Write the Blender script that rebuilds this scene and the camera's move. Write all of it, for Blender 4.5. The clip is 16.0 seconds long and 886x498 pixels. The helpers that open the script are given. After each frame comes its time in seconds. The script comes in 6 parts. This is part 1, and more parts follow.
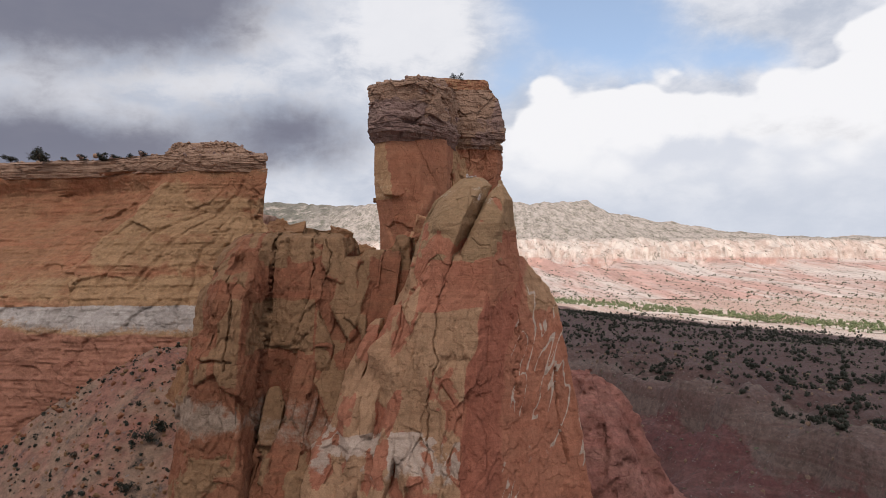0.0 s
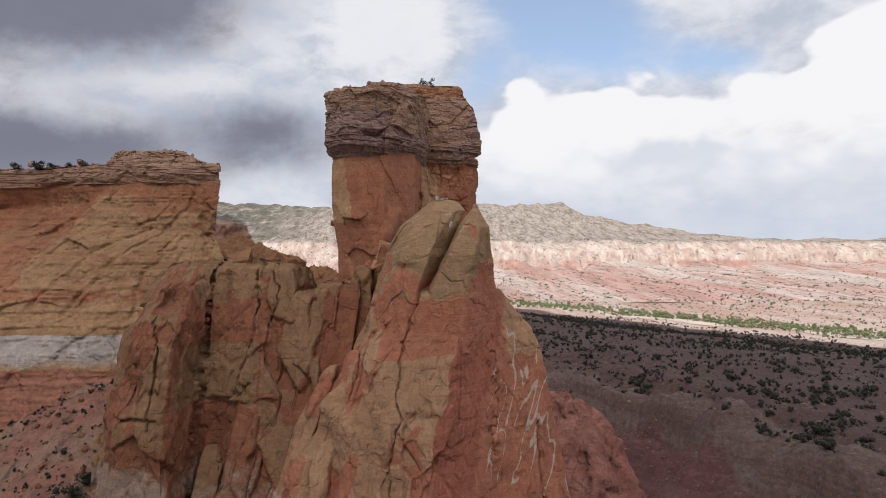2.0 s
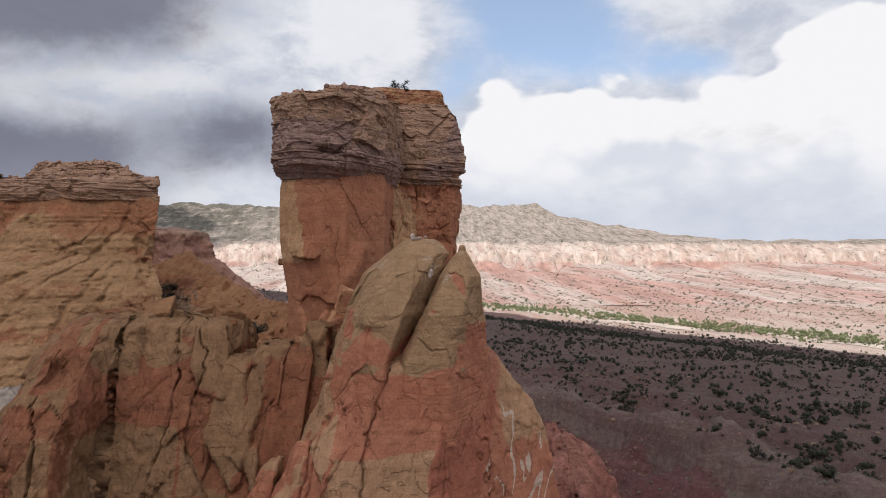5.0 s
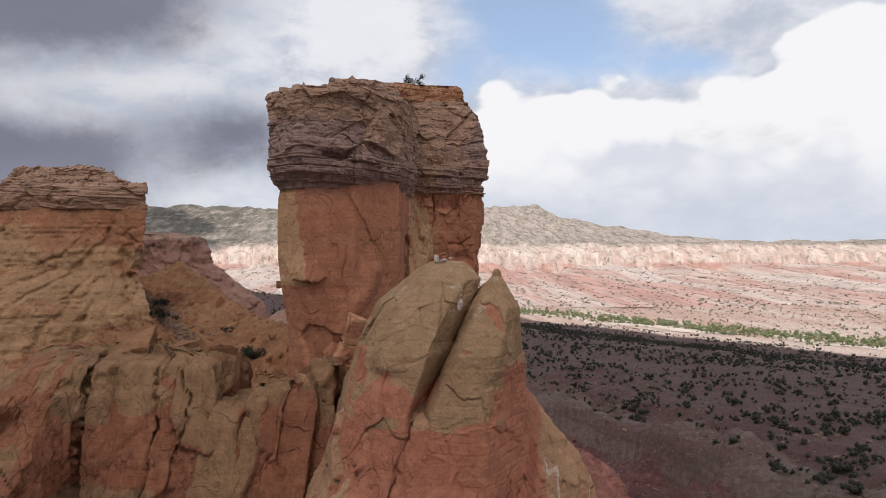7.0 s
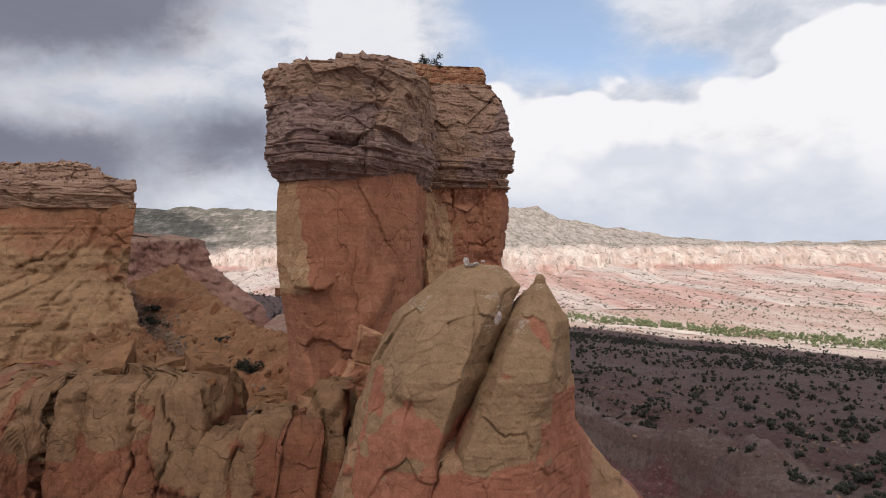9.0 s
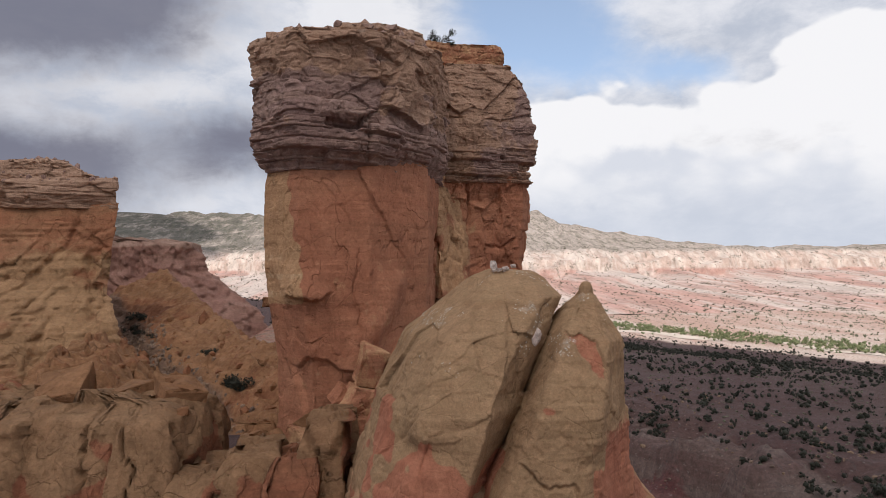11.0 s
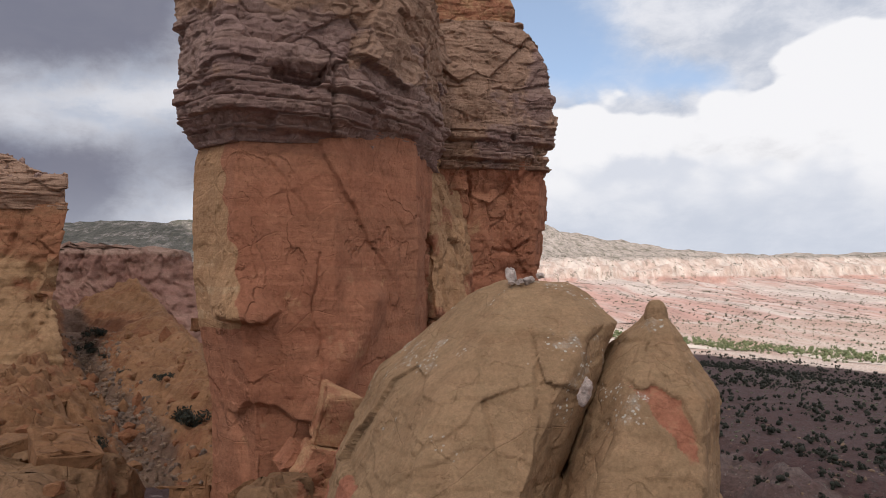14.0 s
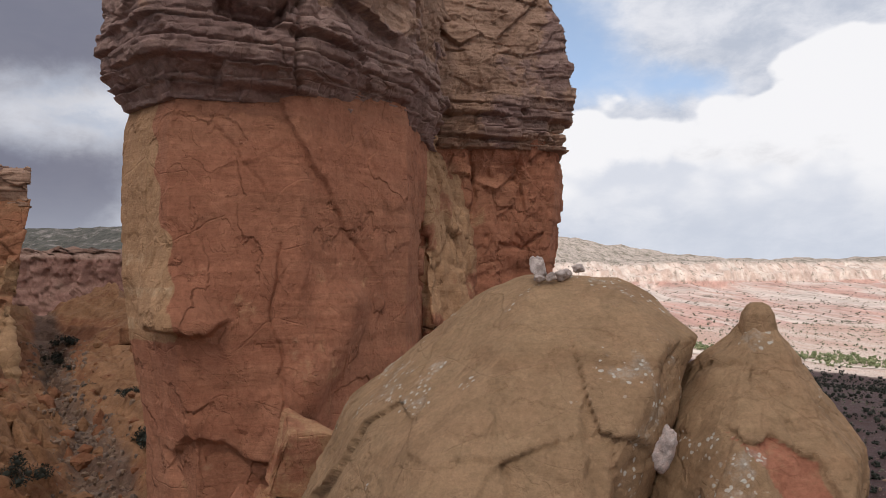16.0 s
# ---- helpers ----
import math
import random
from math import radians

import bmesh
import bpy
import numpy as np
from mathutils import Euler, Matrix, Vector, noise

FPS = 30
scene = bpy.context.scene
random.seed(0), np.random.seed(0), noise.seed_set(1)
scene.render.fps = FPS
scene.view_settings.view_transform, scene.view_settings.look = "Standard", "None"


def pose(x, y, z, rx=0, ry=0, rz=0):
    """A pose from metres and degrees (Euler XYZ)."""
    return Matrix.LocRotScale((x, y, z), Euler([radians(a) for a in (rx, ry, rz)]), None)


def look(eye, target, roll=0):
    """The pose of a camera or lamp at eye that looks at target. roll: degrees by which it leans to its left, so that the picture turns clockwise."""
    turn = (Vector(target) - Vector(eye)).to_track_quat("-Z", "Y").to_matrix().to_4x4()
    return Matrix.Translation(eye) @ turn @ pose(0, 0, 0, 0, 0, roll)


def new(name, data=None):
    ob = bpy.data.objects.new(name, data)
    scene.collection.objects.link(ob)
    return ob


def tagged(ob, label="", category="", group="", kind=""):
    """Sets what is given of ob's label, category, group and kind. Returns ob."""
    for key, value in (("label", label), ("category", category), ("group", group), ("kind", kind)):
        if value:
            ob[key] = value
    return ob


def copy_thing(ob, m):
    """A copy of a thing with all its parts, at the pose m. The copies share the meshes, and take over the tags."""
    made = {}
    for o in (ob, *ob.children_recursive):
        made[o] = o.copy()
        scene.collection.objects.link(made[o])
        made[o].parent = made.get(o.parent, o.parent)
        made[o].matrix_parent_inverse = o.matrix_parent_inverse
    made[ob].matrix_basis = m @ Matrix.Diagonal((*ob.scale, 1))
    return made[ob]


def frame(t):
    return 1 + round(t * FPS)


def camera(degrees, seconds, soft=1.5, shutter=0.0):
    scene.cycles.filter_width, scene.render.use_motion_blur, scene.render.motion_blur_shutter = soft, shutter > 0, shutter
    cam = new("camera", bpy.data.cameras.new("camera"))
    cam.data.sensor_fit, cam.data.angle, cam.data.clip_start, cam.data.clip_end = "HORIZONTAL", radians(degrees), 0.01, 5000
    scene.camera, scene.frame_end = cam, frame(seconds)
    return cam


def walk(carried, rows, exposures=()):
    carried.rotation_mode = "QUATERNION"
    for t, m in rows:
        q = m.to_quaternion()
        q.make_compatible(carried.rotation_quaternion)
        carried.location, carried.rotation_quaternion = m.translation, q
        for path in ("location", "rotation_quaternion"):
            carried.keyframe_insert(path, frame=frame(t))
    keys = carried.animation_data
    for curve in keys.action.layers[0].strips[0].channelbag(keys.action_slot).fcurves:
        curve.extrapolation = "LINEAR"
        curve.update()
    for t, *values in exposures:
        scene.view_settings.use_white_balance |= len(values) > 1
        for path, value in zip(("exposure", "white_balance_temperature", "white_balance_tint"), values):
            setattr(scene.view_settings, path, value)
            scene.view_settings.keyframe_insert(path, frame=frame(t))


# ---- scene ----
cam = camera(61.5, 16.0, 0.6)
METRES, EYE, TILT, LEAN, TURN = 65.0, 78.0, 0.0, 0.0, 0.0
ROWS = [
    (0.0, 0.0, 0.0, 0.0, 0.0, 0.0, -0.0),
    (0.5, 0.0025, 0.0401, 0.0115, -0.47, 0.05, -0.03),
    (1.0, 0.006, 0.0805, 0.023, -0.93, 0.08, -0.05),
    (1.5, 0.0095, 0.1186, 0.0335, -1.4, 0.1, -0.07),
    (2.0, 0.0133, 0.1593, 0.0448, -1.87, 0.1, -0.09),
    (2.5, 0.0167, 0.2003, 0.056, -2.27, 0.13, -0.11),
    (3.0, 0.019, 0.2418, 0.0657, -3.02, 0.16, -0.09),
    (3.5, 0.0207, 0.2828, 0.0751, -3.76, 0.13, -0.14),
    (4.0, 0.0212, 0.3208, 0.084, -3.85, 0.1, -0.15),
    (6.5, 0.0048, 0.4903, 0.1195, -3.84, 0.21, 0.04),
    (7.0, 0.0003, 0.5225, 0.1218, -3.83, 0.23, 0.07),
    (7.5, -0.0036, 0.5523, 0.1229, -3.81, 0.23, 0.09),
    (8.0, -0.0071, 0.5801, 0.1223, -3.82, 0.26, 0.11),
    (8.5, -0.0114, 0.6064, 0.1225, -3.82, 0.31, 0.16),
    (9.0, -0.0153, 0.6321, 0.1221, -3.81, 0.37, 0.18),
    (11.5, -0.022, 0.7602, 0.121, -3.83, 0.78, 0.25),
    (12.0, -0.019, 0.7849, 0.1211, -3.83, 0.83, 0.25),
    (12.5, -0.0164, 0.8086, 0.121, -3.84, 0.93, 0.27),
    (13.0, -0.014, 0.8343, 0.1202, -3.84, 1.1, 0.31),
    (13.5, -0.0111, 0.8611, 0.12, -3.83, 1.25, 0.29),
    (14.0, -0.0079, 0.889, 0.12, -3.83, 1.36, 0.28),
    (14.5, -0.0052, 0.9164, 0.1192, -3.84, 1.46, 0.29),
    (15.0, -0.0035, 0.9411, 0.1181, -3.85, 1.53, 0.32),
    (15.5, -0.0021, 0.9628, 0.1172, -3.87, 1.64, 0.36),
    (16.0, -0.0008, 0.9806, 0.1154, -3.86, 1.77, 0.42),
]
walk(cam, [(t, pose(0, 0, EYE, TILT, LEAN, TURN) @ pose(METRES * x, METRES * y, METRES * z, 90 + pitch, roll, yaw)) for t, x, y, z, yaw, pitch, roll in ROWS])
# exposures are neutral; the light is set below

# ---------------------------------------------------------------- world
SUN_ELEV, SUN_AZ = 52.0, 194.0          # degrees; azimuth clockwise from +y (ahead)


class N:
    """A number in a node tree, with plain arithmetic."""
    tree = None

    def __init__(self, s):
        self.s = s

    @staticmethod
    def op(kind, *args, clamp=False):
        n = N.tree.nodes.new("ShaderNodeMath")
        n.operation, n.use_clamp = kind, clamp
        for i, a in enumerate(args):
            if isinstance(a, N):
                N.tree.links.new(a.s, n.inputs[i])
            else:
                n.inputs[i].default_value = a
        return N(n.outputs[0])

    def __add__(self, o): return N.op("ADD", self, o)
    def __radd__(self, o): return N.op("ADD", self, o)
    def __sub__(self, o): return N.op("SUBTRACT", self, o)
    def __rsub__(self, o): return N.op("SUBTRACT", o, self)
    def __mul__(self, o): return N.op("MULTIPLY", self, o)
    def __rmul__(self, o): return N.op("MULTIPLY", self, o)
    def __truediv__(self, o): return N.op("DIVIDE", self, o)


def n_step(a, lo, hi):
    n = N.tree.nodes.new("ShaderNodeMapRange")
    n.interpolation_type = "SMOOTHSTEP"
    N.tree.links.new(a.s, n.inputs[0])
    n.inputs[1].default_value, n.inputs[2].default_value = lo, hi
    return N(n.outputs[0])


def n_vec(x, y, z):
    n = N.tree.nodes.new("ShaderNodeCombineXYZ")
    for i, a in enumerate((x, y, z)):
        if isinstance(a, N):
            N.tree.links.new(a.s, n.inputs[i])
        else:
            n.inputs[i].default_value = a
    return n.outputs[0]


def n_noise(vec, scale, detail=5.0, rough=0.5, dist=0.0):
    n = N.tree.nodes.new("ShaderNodeTexNoise")
    if vec is not None:
        N.tree.links.new(vec, n.inputs["Vector"])
    n.inputs["Scale"].default_value, n.inputs["Detail"].default_value = scale, detail
    n.inputs["Roughness"].default_value, n.inputs["Distortion"].default_value = rough, dist
    return N(n.outputs["Fac"])


def n_mix(fac, a, b, blend="MIX"):
    n = N.tree.nodes.new("ShaderNodeMix")
    n.data_type, n.blend_type = "RGBA", blend
    for sock, v in ((n.inputs[0], fac), (n.inputs[6], a), (n.inputs[7], b)):
        if isinstance(v, N):
            N.tree.links.new(v.s, sock)
        elif isinstance(v, bpy.types.NodeSocket):
            N.tree.links.new(v, sock)
        elif isinstance(v, tuple):
            sock.default_value = (*v, 1.0)
        else:
            sock.default_value = v
    return n.outputs[2]


def blob(u, v, cu, cv, su, sv):
    a, b = (u - cu) / su, (v - cv) / sv
    return N.op("EXPONENT", (a * a + b * b) * -1.0)


world = bpy.data.worlds.new("sky")
scene.world = world
world.use_nodes = True
N.tree = world.node_tree
world.node_tree.nodes.clear()
wn, wl = world.node_tree.nodes, world.node_tree.links
w_out, w_bg = wn.new("ShaderNodeOutputWorld"), wn.new("ShaderNodeBackground")
wl.new(w_bg.outputs[0], w_out.inputs[0])
w_sky = wn.new("ShaderNodeTexSky")
w_sky.sky_type, w_sky.sun_disc = "NISHITA", False
w_sky.sun_elevation, w_sky.sun_rotation = radians(SUN_ELEV), radians(SUN_AZ)
w_sky.air_density, w_sky.dust_density, w_sky.altitude = 1.0, 0.6, 2000
w_geo = wn.new("ShaderNodeTexCoord")
w_sep = wn.new("ShaderNodeSeparateXYZ")
wl.new(w_geo.outputs["Generated"], w_sep.inputs[0])
dx, dy, dz = (N(w_sep.outputs[i]) for i in range(3))
az = N.op("ARCTAN2", dx, dy) * 57.29578          # degrees to the right of +y
el = N.op("ARCSINE", dz) * 57.29578
warp = wn.new("ShaderNodeTexNoise")
wl.new(w_geo.outputs["Generated"], warp.inputs["Vector"])
warp.inputs["Scale"].default_value, warp.inputs["Detail"].default_value, warp.inputs["Roughness"].default_value = 9.0, 7.0, 0.6
w_rgb = wn.new("ShaderNodeSeparateColor")
wl.new(warp.outputs["Color"], w_rgb.inputs[0])
uu, vv = az + (N(w_rgb.outputs[0]) - 0.5) * 6.0, el + (N(w_rgb.outputs[1]) - 0.5) * 4.0
plane = n_vec(az * 0.1, el * 0.18, 0.0)
big = n_noise(plane, 0.9, 6.0, 0.55, 0.4)
fine = n_noise(plane, 3.0, 9.0, 0.62, 0.3)
puff = n_noise(plane, 2.6, 9.0, 0.55, 0.15)
sky_blue = wn.new("ShaderNodeVectorMath")
sky_blue.operation = "SCALE"
wl.new(w_sky.outputs[0], sky_blue.inputs[0])
sky_blue.inputs[3].default_value = 0.165
# a thin veil over most of the sky, open where the blue shows
gap = (blob(uu, vv, 11.0, 18.5, 7.0, 5.5) * 1.35 + blob(uu, vv, 17.0, 14.6, 6.5, 2.4) * 0.8 + blob(uu, vv, 22.5, 13.4, 4.0, 1.6) * 0.7 + blob(uu, vv, 5.0, 12.5, 2.5, 3.0) * 0.5
       + blob(uu, vv, -6.5, 17.5, 1.6, 3.0) * 0.55 + blob(uu, vv, 33.5, 11.0, 3.0, 1.2) * 0.5)
veil_m = n_step(big * 0.5 + fine * 0.35 + 0.78 - gap * 0.80 + blob(uu - vv * 1.6, vv, -2.0, 17.0, 6.0, 4.0) * 0.35, 0.26, 1.0)
grey = n_mix(n_step(fine * 0.6 + big * 0.8, 0.52, 0.90), (0.50, 0.55, 0.64), (0.78, 0.80, 0.845))
col = n_mix(veil_m, n_mix(0.32, sky_blue.outputs[0], (0.62, 0.72, 0.80)), grey)
# white cumulus heaped up to a crisp, billowed upper edge
billow = wn.new("ShaderNodeTexVoronoi")
billow.feature = "SMOOTH_F1"
drift = (n_noise(plane, 2.0, 2.0, 0.4) - 0.5) * 3.0
wl.new(n_vec((az + drift) * 0.34, (el + drift * 0.6) * 0.50, 0.0), billow.inputs["Vector"])
billow.inputs["Scale"].default_value, billow.inputs["Smoothness"].default_value = 1.0, 0.35
heap = 1.0 - N(billow.outputs["Distance"]) + (n_noise(plane, 5.0, 5.0, 0.5) - 0.5) * 0.55
top = 12.6 + n_step(az, 25.0, 33.0) * 3.6 - blob(az, el, 21.0, 12.0, 2.2, 9.0) * 1.3 - n_step(az * -1.0, -8.0, -2.0) * 4.5
puff = n_noise(plane, 2.4, 3.0, 0.40, 0.1)
cum = (top - el) * 0.20 + (heap - 0.5) * 0.55 + (puff - 0.5) * 0.60
cum_m = n_step(cum, -0.04, 0.13) * n_step(az, 2.5, 5.5) * n_step(el, 1.0, 6.5)
soft = (blob(uu, vv, -4.5, 17.0, 5.0, 6.0) * 0.75 + blob(uu, vv, -15.0, 16.0, 4.0, 7.0) * 0.55 + blob(uu, vv, -22.0, 11.6, 7.0, 1.8) * 0.6 + blob(uu, vv, -0.5, 17.0, 5.0, 4.0) * 0.7 + blob(uu, vv, 16.0, 4.6, 7.0, 0.9) * 0.7 + blob(uu, vv, -16.0, 4.0, 4.0, 1.0) * 0.7 + (fine - 0.5) * 0.9)
col = n_mix(n_step(soft, 0.35, 0.85) * 0.9, col, (0.84, 0.85, 0.875))
shade = n_step(cum * 0.10 + (big - 0.5) * 0.55 + (fine - 0.5) * 0.30 + (heap - 0.5) * 0.35 + (vv - 4.6) * 0.13 - blob(uu, vv, 18.5, 7.2, 5.0, 1.3) * 0.55 - blob(uu, vv, 30.0, 7.0, 6.0, 2.0) * 0.35, -0.10, 0.40)
col = n_mix(cum_m, col, n_mix(shade, (0.70, 0.735, 0.80), (0.92, 0.925, 0.935)))
# dark bellies
dark = (blob(uu, vv, -25.0, 18.3, 12.0, 4.9) * 1.75 + blob(uu, vv, -45.0, 22.0, 16.0, 9.0) + blob(uu, vv, -11.0, 8.3, 6.5, 2.8) * 1.0 + blob(uu, vv, -28.0, 5.0, 10.0, 4.5) * 1.8 + blob(uu, vv, 27.0, 8.3, 9.0, 1.5) * 0.40 + (fine - 0.5) * 0.75)
col = n_mix(n_step(dark, 0.20, 1.15) * 0.93, col, (0.175, 0.180, 0.235))
# pale air towards the horizon
col = n_mix(n_step(el * -1.0 + 7.5, 0.0, 7.0) * (n_step(az, -26.0, 4.0) * 0.40 + 0.30), col, (0.65, 0.70, 0.785))
col = n_mix(1.0, col, (1.0, 0.990, 1.005), "MULTIPLY")
wl.new(col, w_bg.inputs[0])
w_bg.inputs[1].default_value = 1.0

sun_data = bpy.data.lights.new("sun", "SUN")
sun_data.energy, sun_data.angle, sun_data.color = 4.1, radians(1.5), (1.0, 0.935, 0.875)
sun = new("sun", sun_data)
sun_dir = Vector((math.sin(radians(SUN_AZ)) * math.cos(radians(SUN_ELEV)), math.cos(radians(SUN_AZ)) * math.cos(radians(SUN_ELEV)), math.sin(radians(SUN_ELEV))))
sun.matrix_world = look(sun_dir * 900, (0, 0, 0))

# ---------------------------------------------------------------- noise for shaping


def ihash(ix, iy, iz, k=0):
    h = (ix.astype(np.int64) * 374761393 + iy.astype(np.int64) * 668265263 + iz.astype(np.int64) * 2147483647 + k * 974634541) & 0xFFFFFFFF
    h = ((h ^ (h >> 13)) * 1274126177) & 0xFFFFFFFF
    h = ((h ^ (h >> 16)) * 2246822519) & 0xFFFFFFFF
    return ((h ^ (h >> 15)) & 0xFFFFFF) / float(0xFFFFFF)


def vnoise(p, k=0):
    """Smooth noise, -1 to 1, at the rows of p."""
    i = np.floor(p).astype(np.int64)
    f = p - i
    f = f * f * f * (f * (f * 6 - 15) + 10)
    out = 0
    for a in (0, 1):
        wx = f[:, 0] if a else 1 - f[:, 0]
        for b in (0, 1):
            wy = f[:, 1] if b else 1 - f[:, 1]
            for c in (0, 1):
                wz = f[:, 2] if c else 1 - f[:, 2]
                out = out + wx * wy * wz * ihash(i[:, 0] + a, i[:, 1] + b, i[:, 2] + c, k)
    return out * 2 - 1


def fbm(p, octaves=4, k=0, gain=0.5):
    out, amp = 0, 1.0
    for o in range(octaves):
        out = out + amp * vnoise(p * 2.03 ** o + 17.3 * o, k + o)
        amp *= gain
    return out


def cells(p, k=0):
    """Worley cells: distance to the nearest and next seed, the nearest cell's number 0..1 and the way from its seed."""
    i = np.floor(p).astype(np.int64)
    f1, f2 = np.full(len(p), 9.0), np.full(len(p), 9.0)
    ident, way = np.zeros(len(p)), np.zeros_like(p)
    for a in (-1, 0, 1):
        for b in (-1, 0, 1):
            for c in (-1, 0, 1):
                jx, jy, jz = i[:, 0] + a, i[:, 1] + b, i[:, 2] + c
                seed = np.stack((jx + ihash(jx, jy, jz, k), jy + ihash(jx, jy, jz, k + 1), jz + ihash(jx, jy, jz, k + 2)), 1)
                w = p - seed
                d = np.sqrt((w * w).sum(1))
                near = d < f1
                f2 = np.where(near, f1, np.minimum(f2, d))
                f1 = np.where(near, d, f1)
                ident = np.where(near, ihash(jx, jy, jz, k + 3), ident)
                way = np.where(near[:, None], w, way)
    return f1, f2, ident, way


def smooth(a, lo, hi):
    t = np.clip((a - lo) / (hi - lo), 0, 1)
    return t * t * (3 - 2 * t)


def facets(p, size, k=0, squash=(1, 1, 1)):
    """Broken planes: each cell steps in or out and is tilted. About -1 to 1."""
    f1, f2, ident, way = cells(p / size * np.array(squash), k)
    tilt = np.stack((np.sin(ident * 91.7), np.sin(ident * 57.3 + 2), np.sin(ident * 33.1 + 4)), 1)
    return (ident - 0.5) * 1.1 + (way * tilt).sum(1) * 0.9, f2 - f1


# ---------------------------------------------------------------- materials


def material(name):
    m = bpy.data.materials.new(name)
    m.use_nodes = True
    N.tree = m.node_tree
    return m, m.node_tree.nodes, m.node_tree.links, m.node_tree.nodes["Principled BSDF"]


def n_attr(name):
    n = N.tree.nodes.new("ShaderNodeAttribute")
    n.attribute_name = name
    return N(n.outputs["Fac"])


def n_pos(scale=(1, 1, 1)):
    g = N.tree.nodes.new("ShaderNodeNewGeometry")
    m = N.tree.nodes.new("ShaderNodeVectorMath")
    m.operation = "MULTIPLY"
    N.tree.links.new(g.outputs["Position"], m.inputs[0])
    m.inputs[1].default_value = scale
    return m.outputs[0]


def n_cracks(vec, scale, width):
    """0 in thin cracks between angular pieces, 1 elsewhere."""
    n = N.tree.nodes.new("ShaderNodeTexVoronoi")
    n.feature = "DISTANCE_TO_EDGE"
    N.tree.links.new(vec, n.inputs["Vector"])
    n.inputs["Scale"].default_value = scale
    return n_step(N(n.outputs["Distance"]), 0.0, width)


def n_sheets(a, levels):
    """Noise cut into flat levels with crisp steps between them."""
    v = a * levels
    f = N.op("FLOOR", v)
    return f + n_step(v - f, 0.0, 0.10)


def n_warped(pos, scale, amount):
    n = N.tree.nodes.new("ShaderNodeTexNoise")
    N.tree.links.new(pos, n.inputs["Vector"])
    n.inputs["Scale"].default_value, n.inputs["Detail"].default_value = scale, 4.0
    m = N.tree.nodes.new("ShaderNodeVectorMath")
    m.operation = "MULTIPLY_ADD"
    N.tree.links.new(n.outputs["Color"], m.inputs[0])
    m.inputs[1].default_value = (amount, amount, amount)
    N.tree.links.new(pos, m.inputs[2])
    return m.outputs[0]


ALBEDO = {"broken_sandstone": 0.67, "slickrock": 0.76, "tan_sandstone": 0.86, "pale_stone": 0.88, "grey_scree": 1.0, "caprock": 0.64}   # how light each rock is, against its swatch


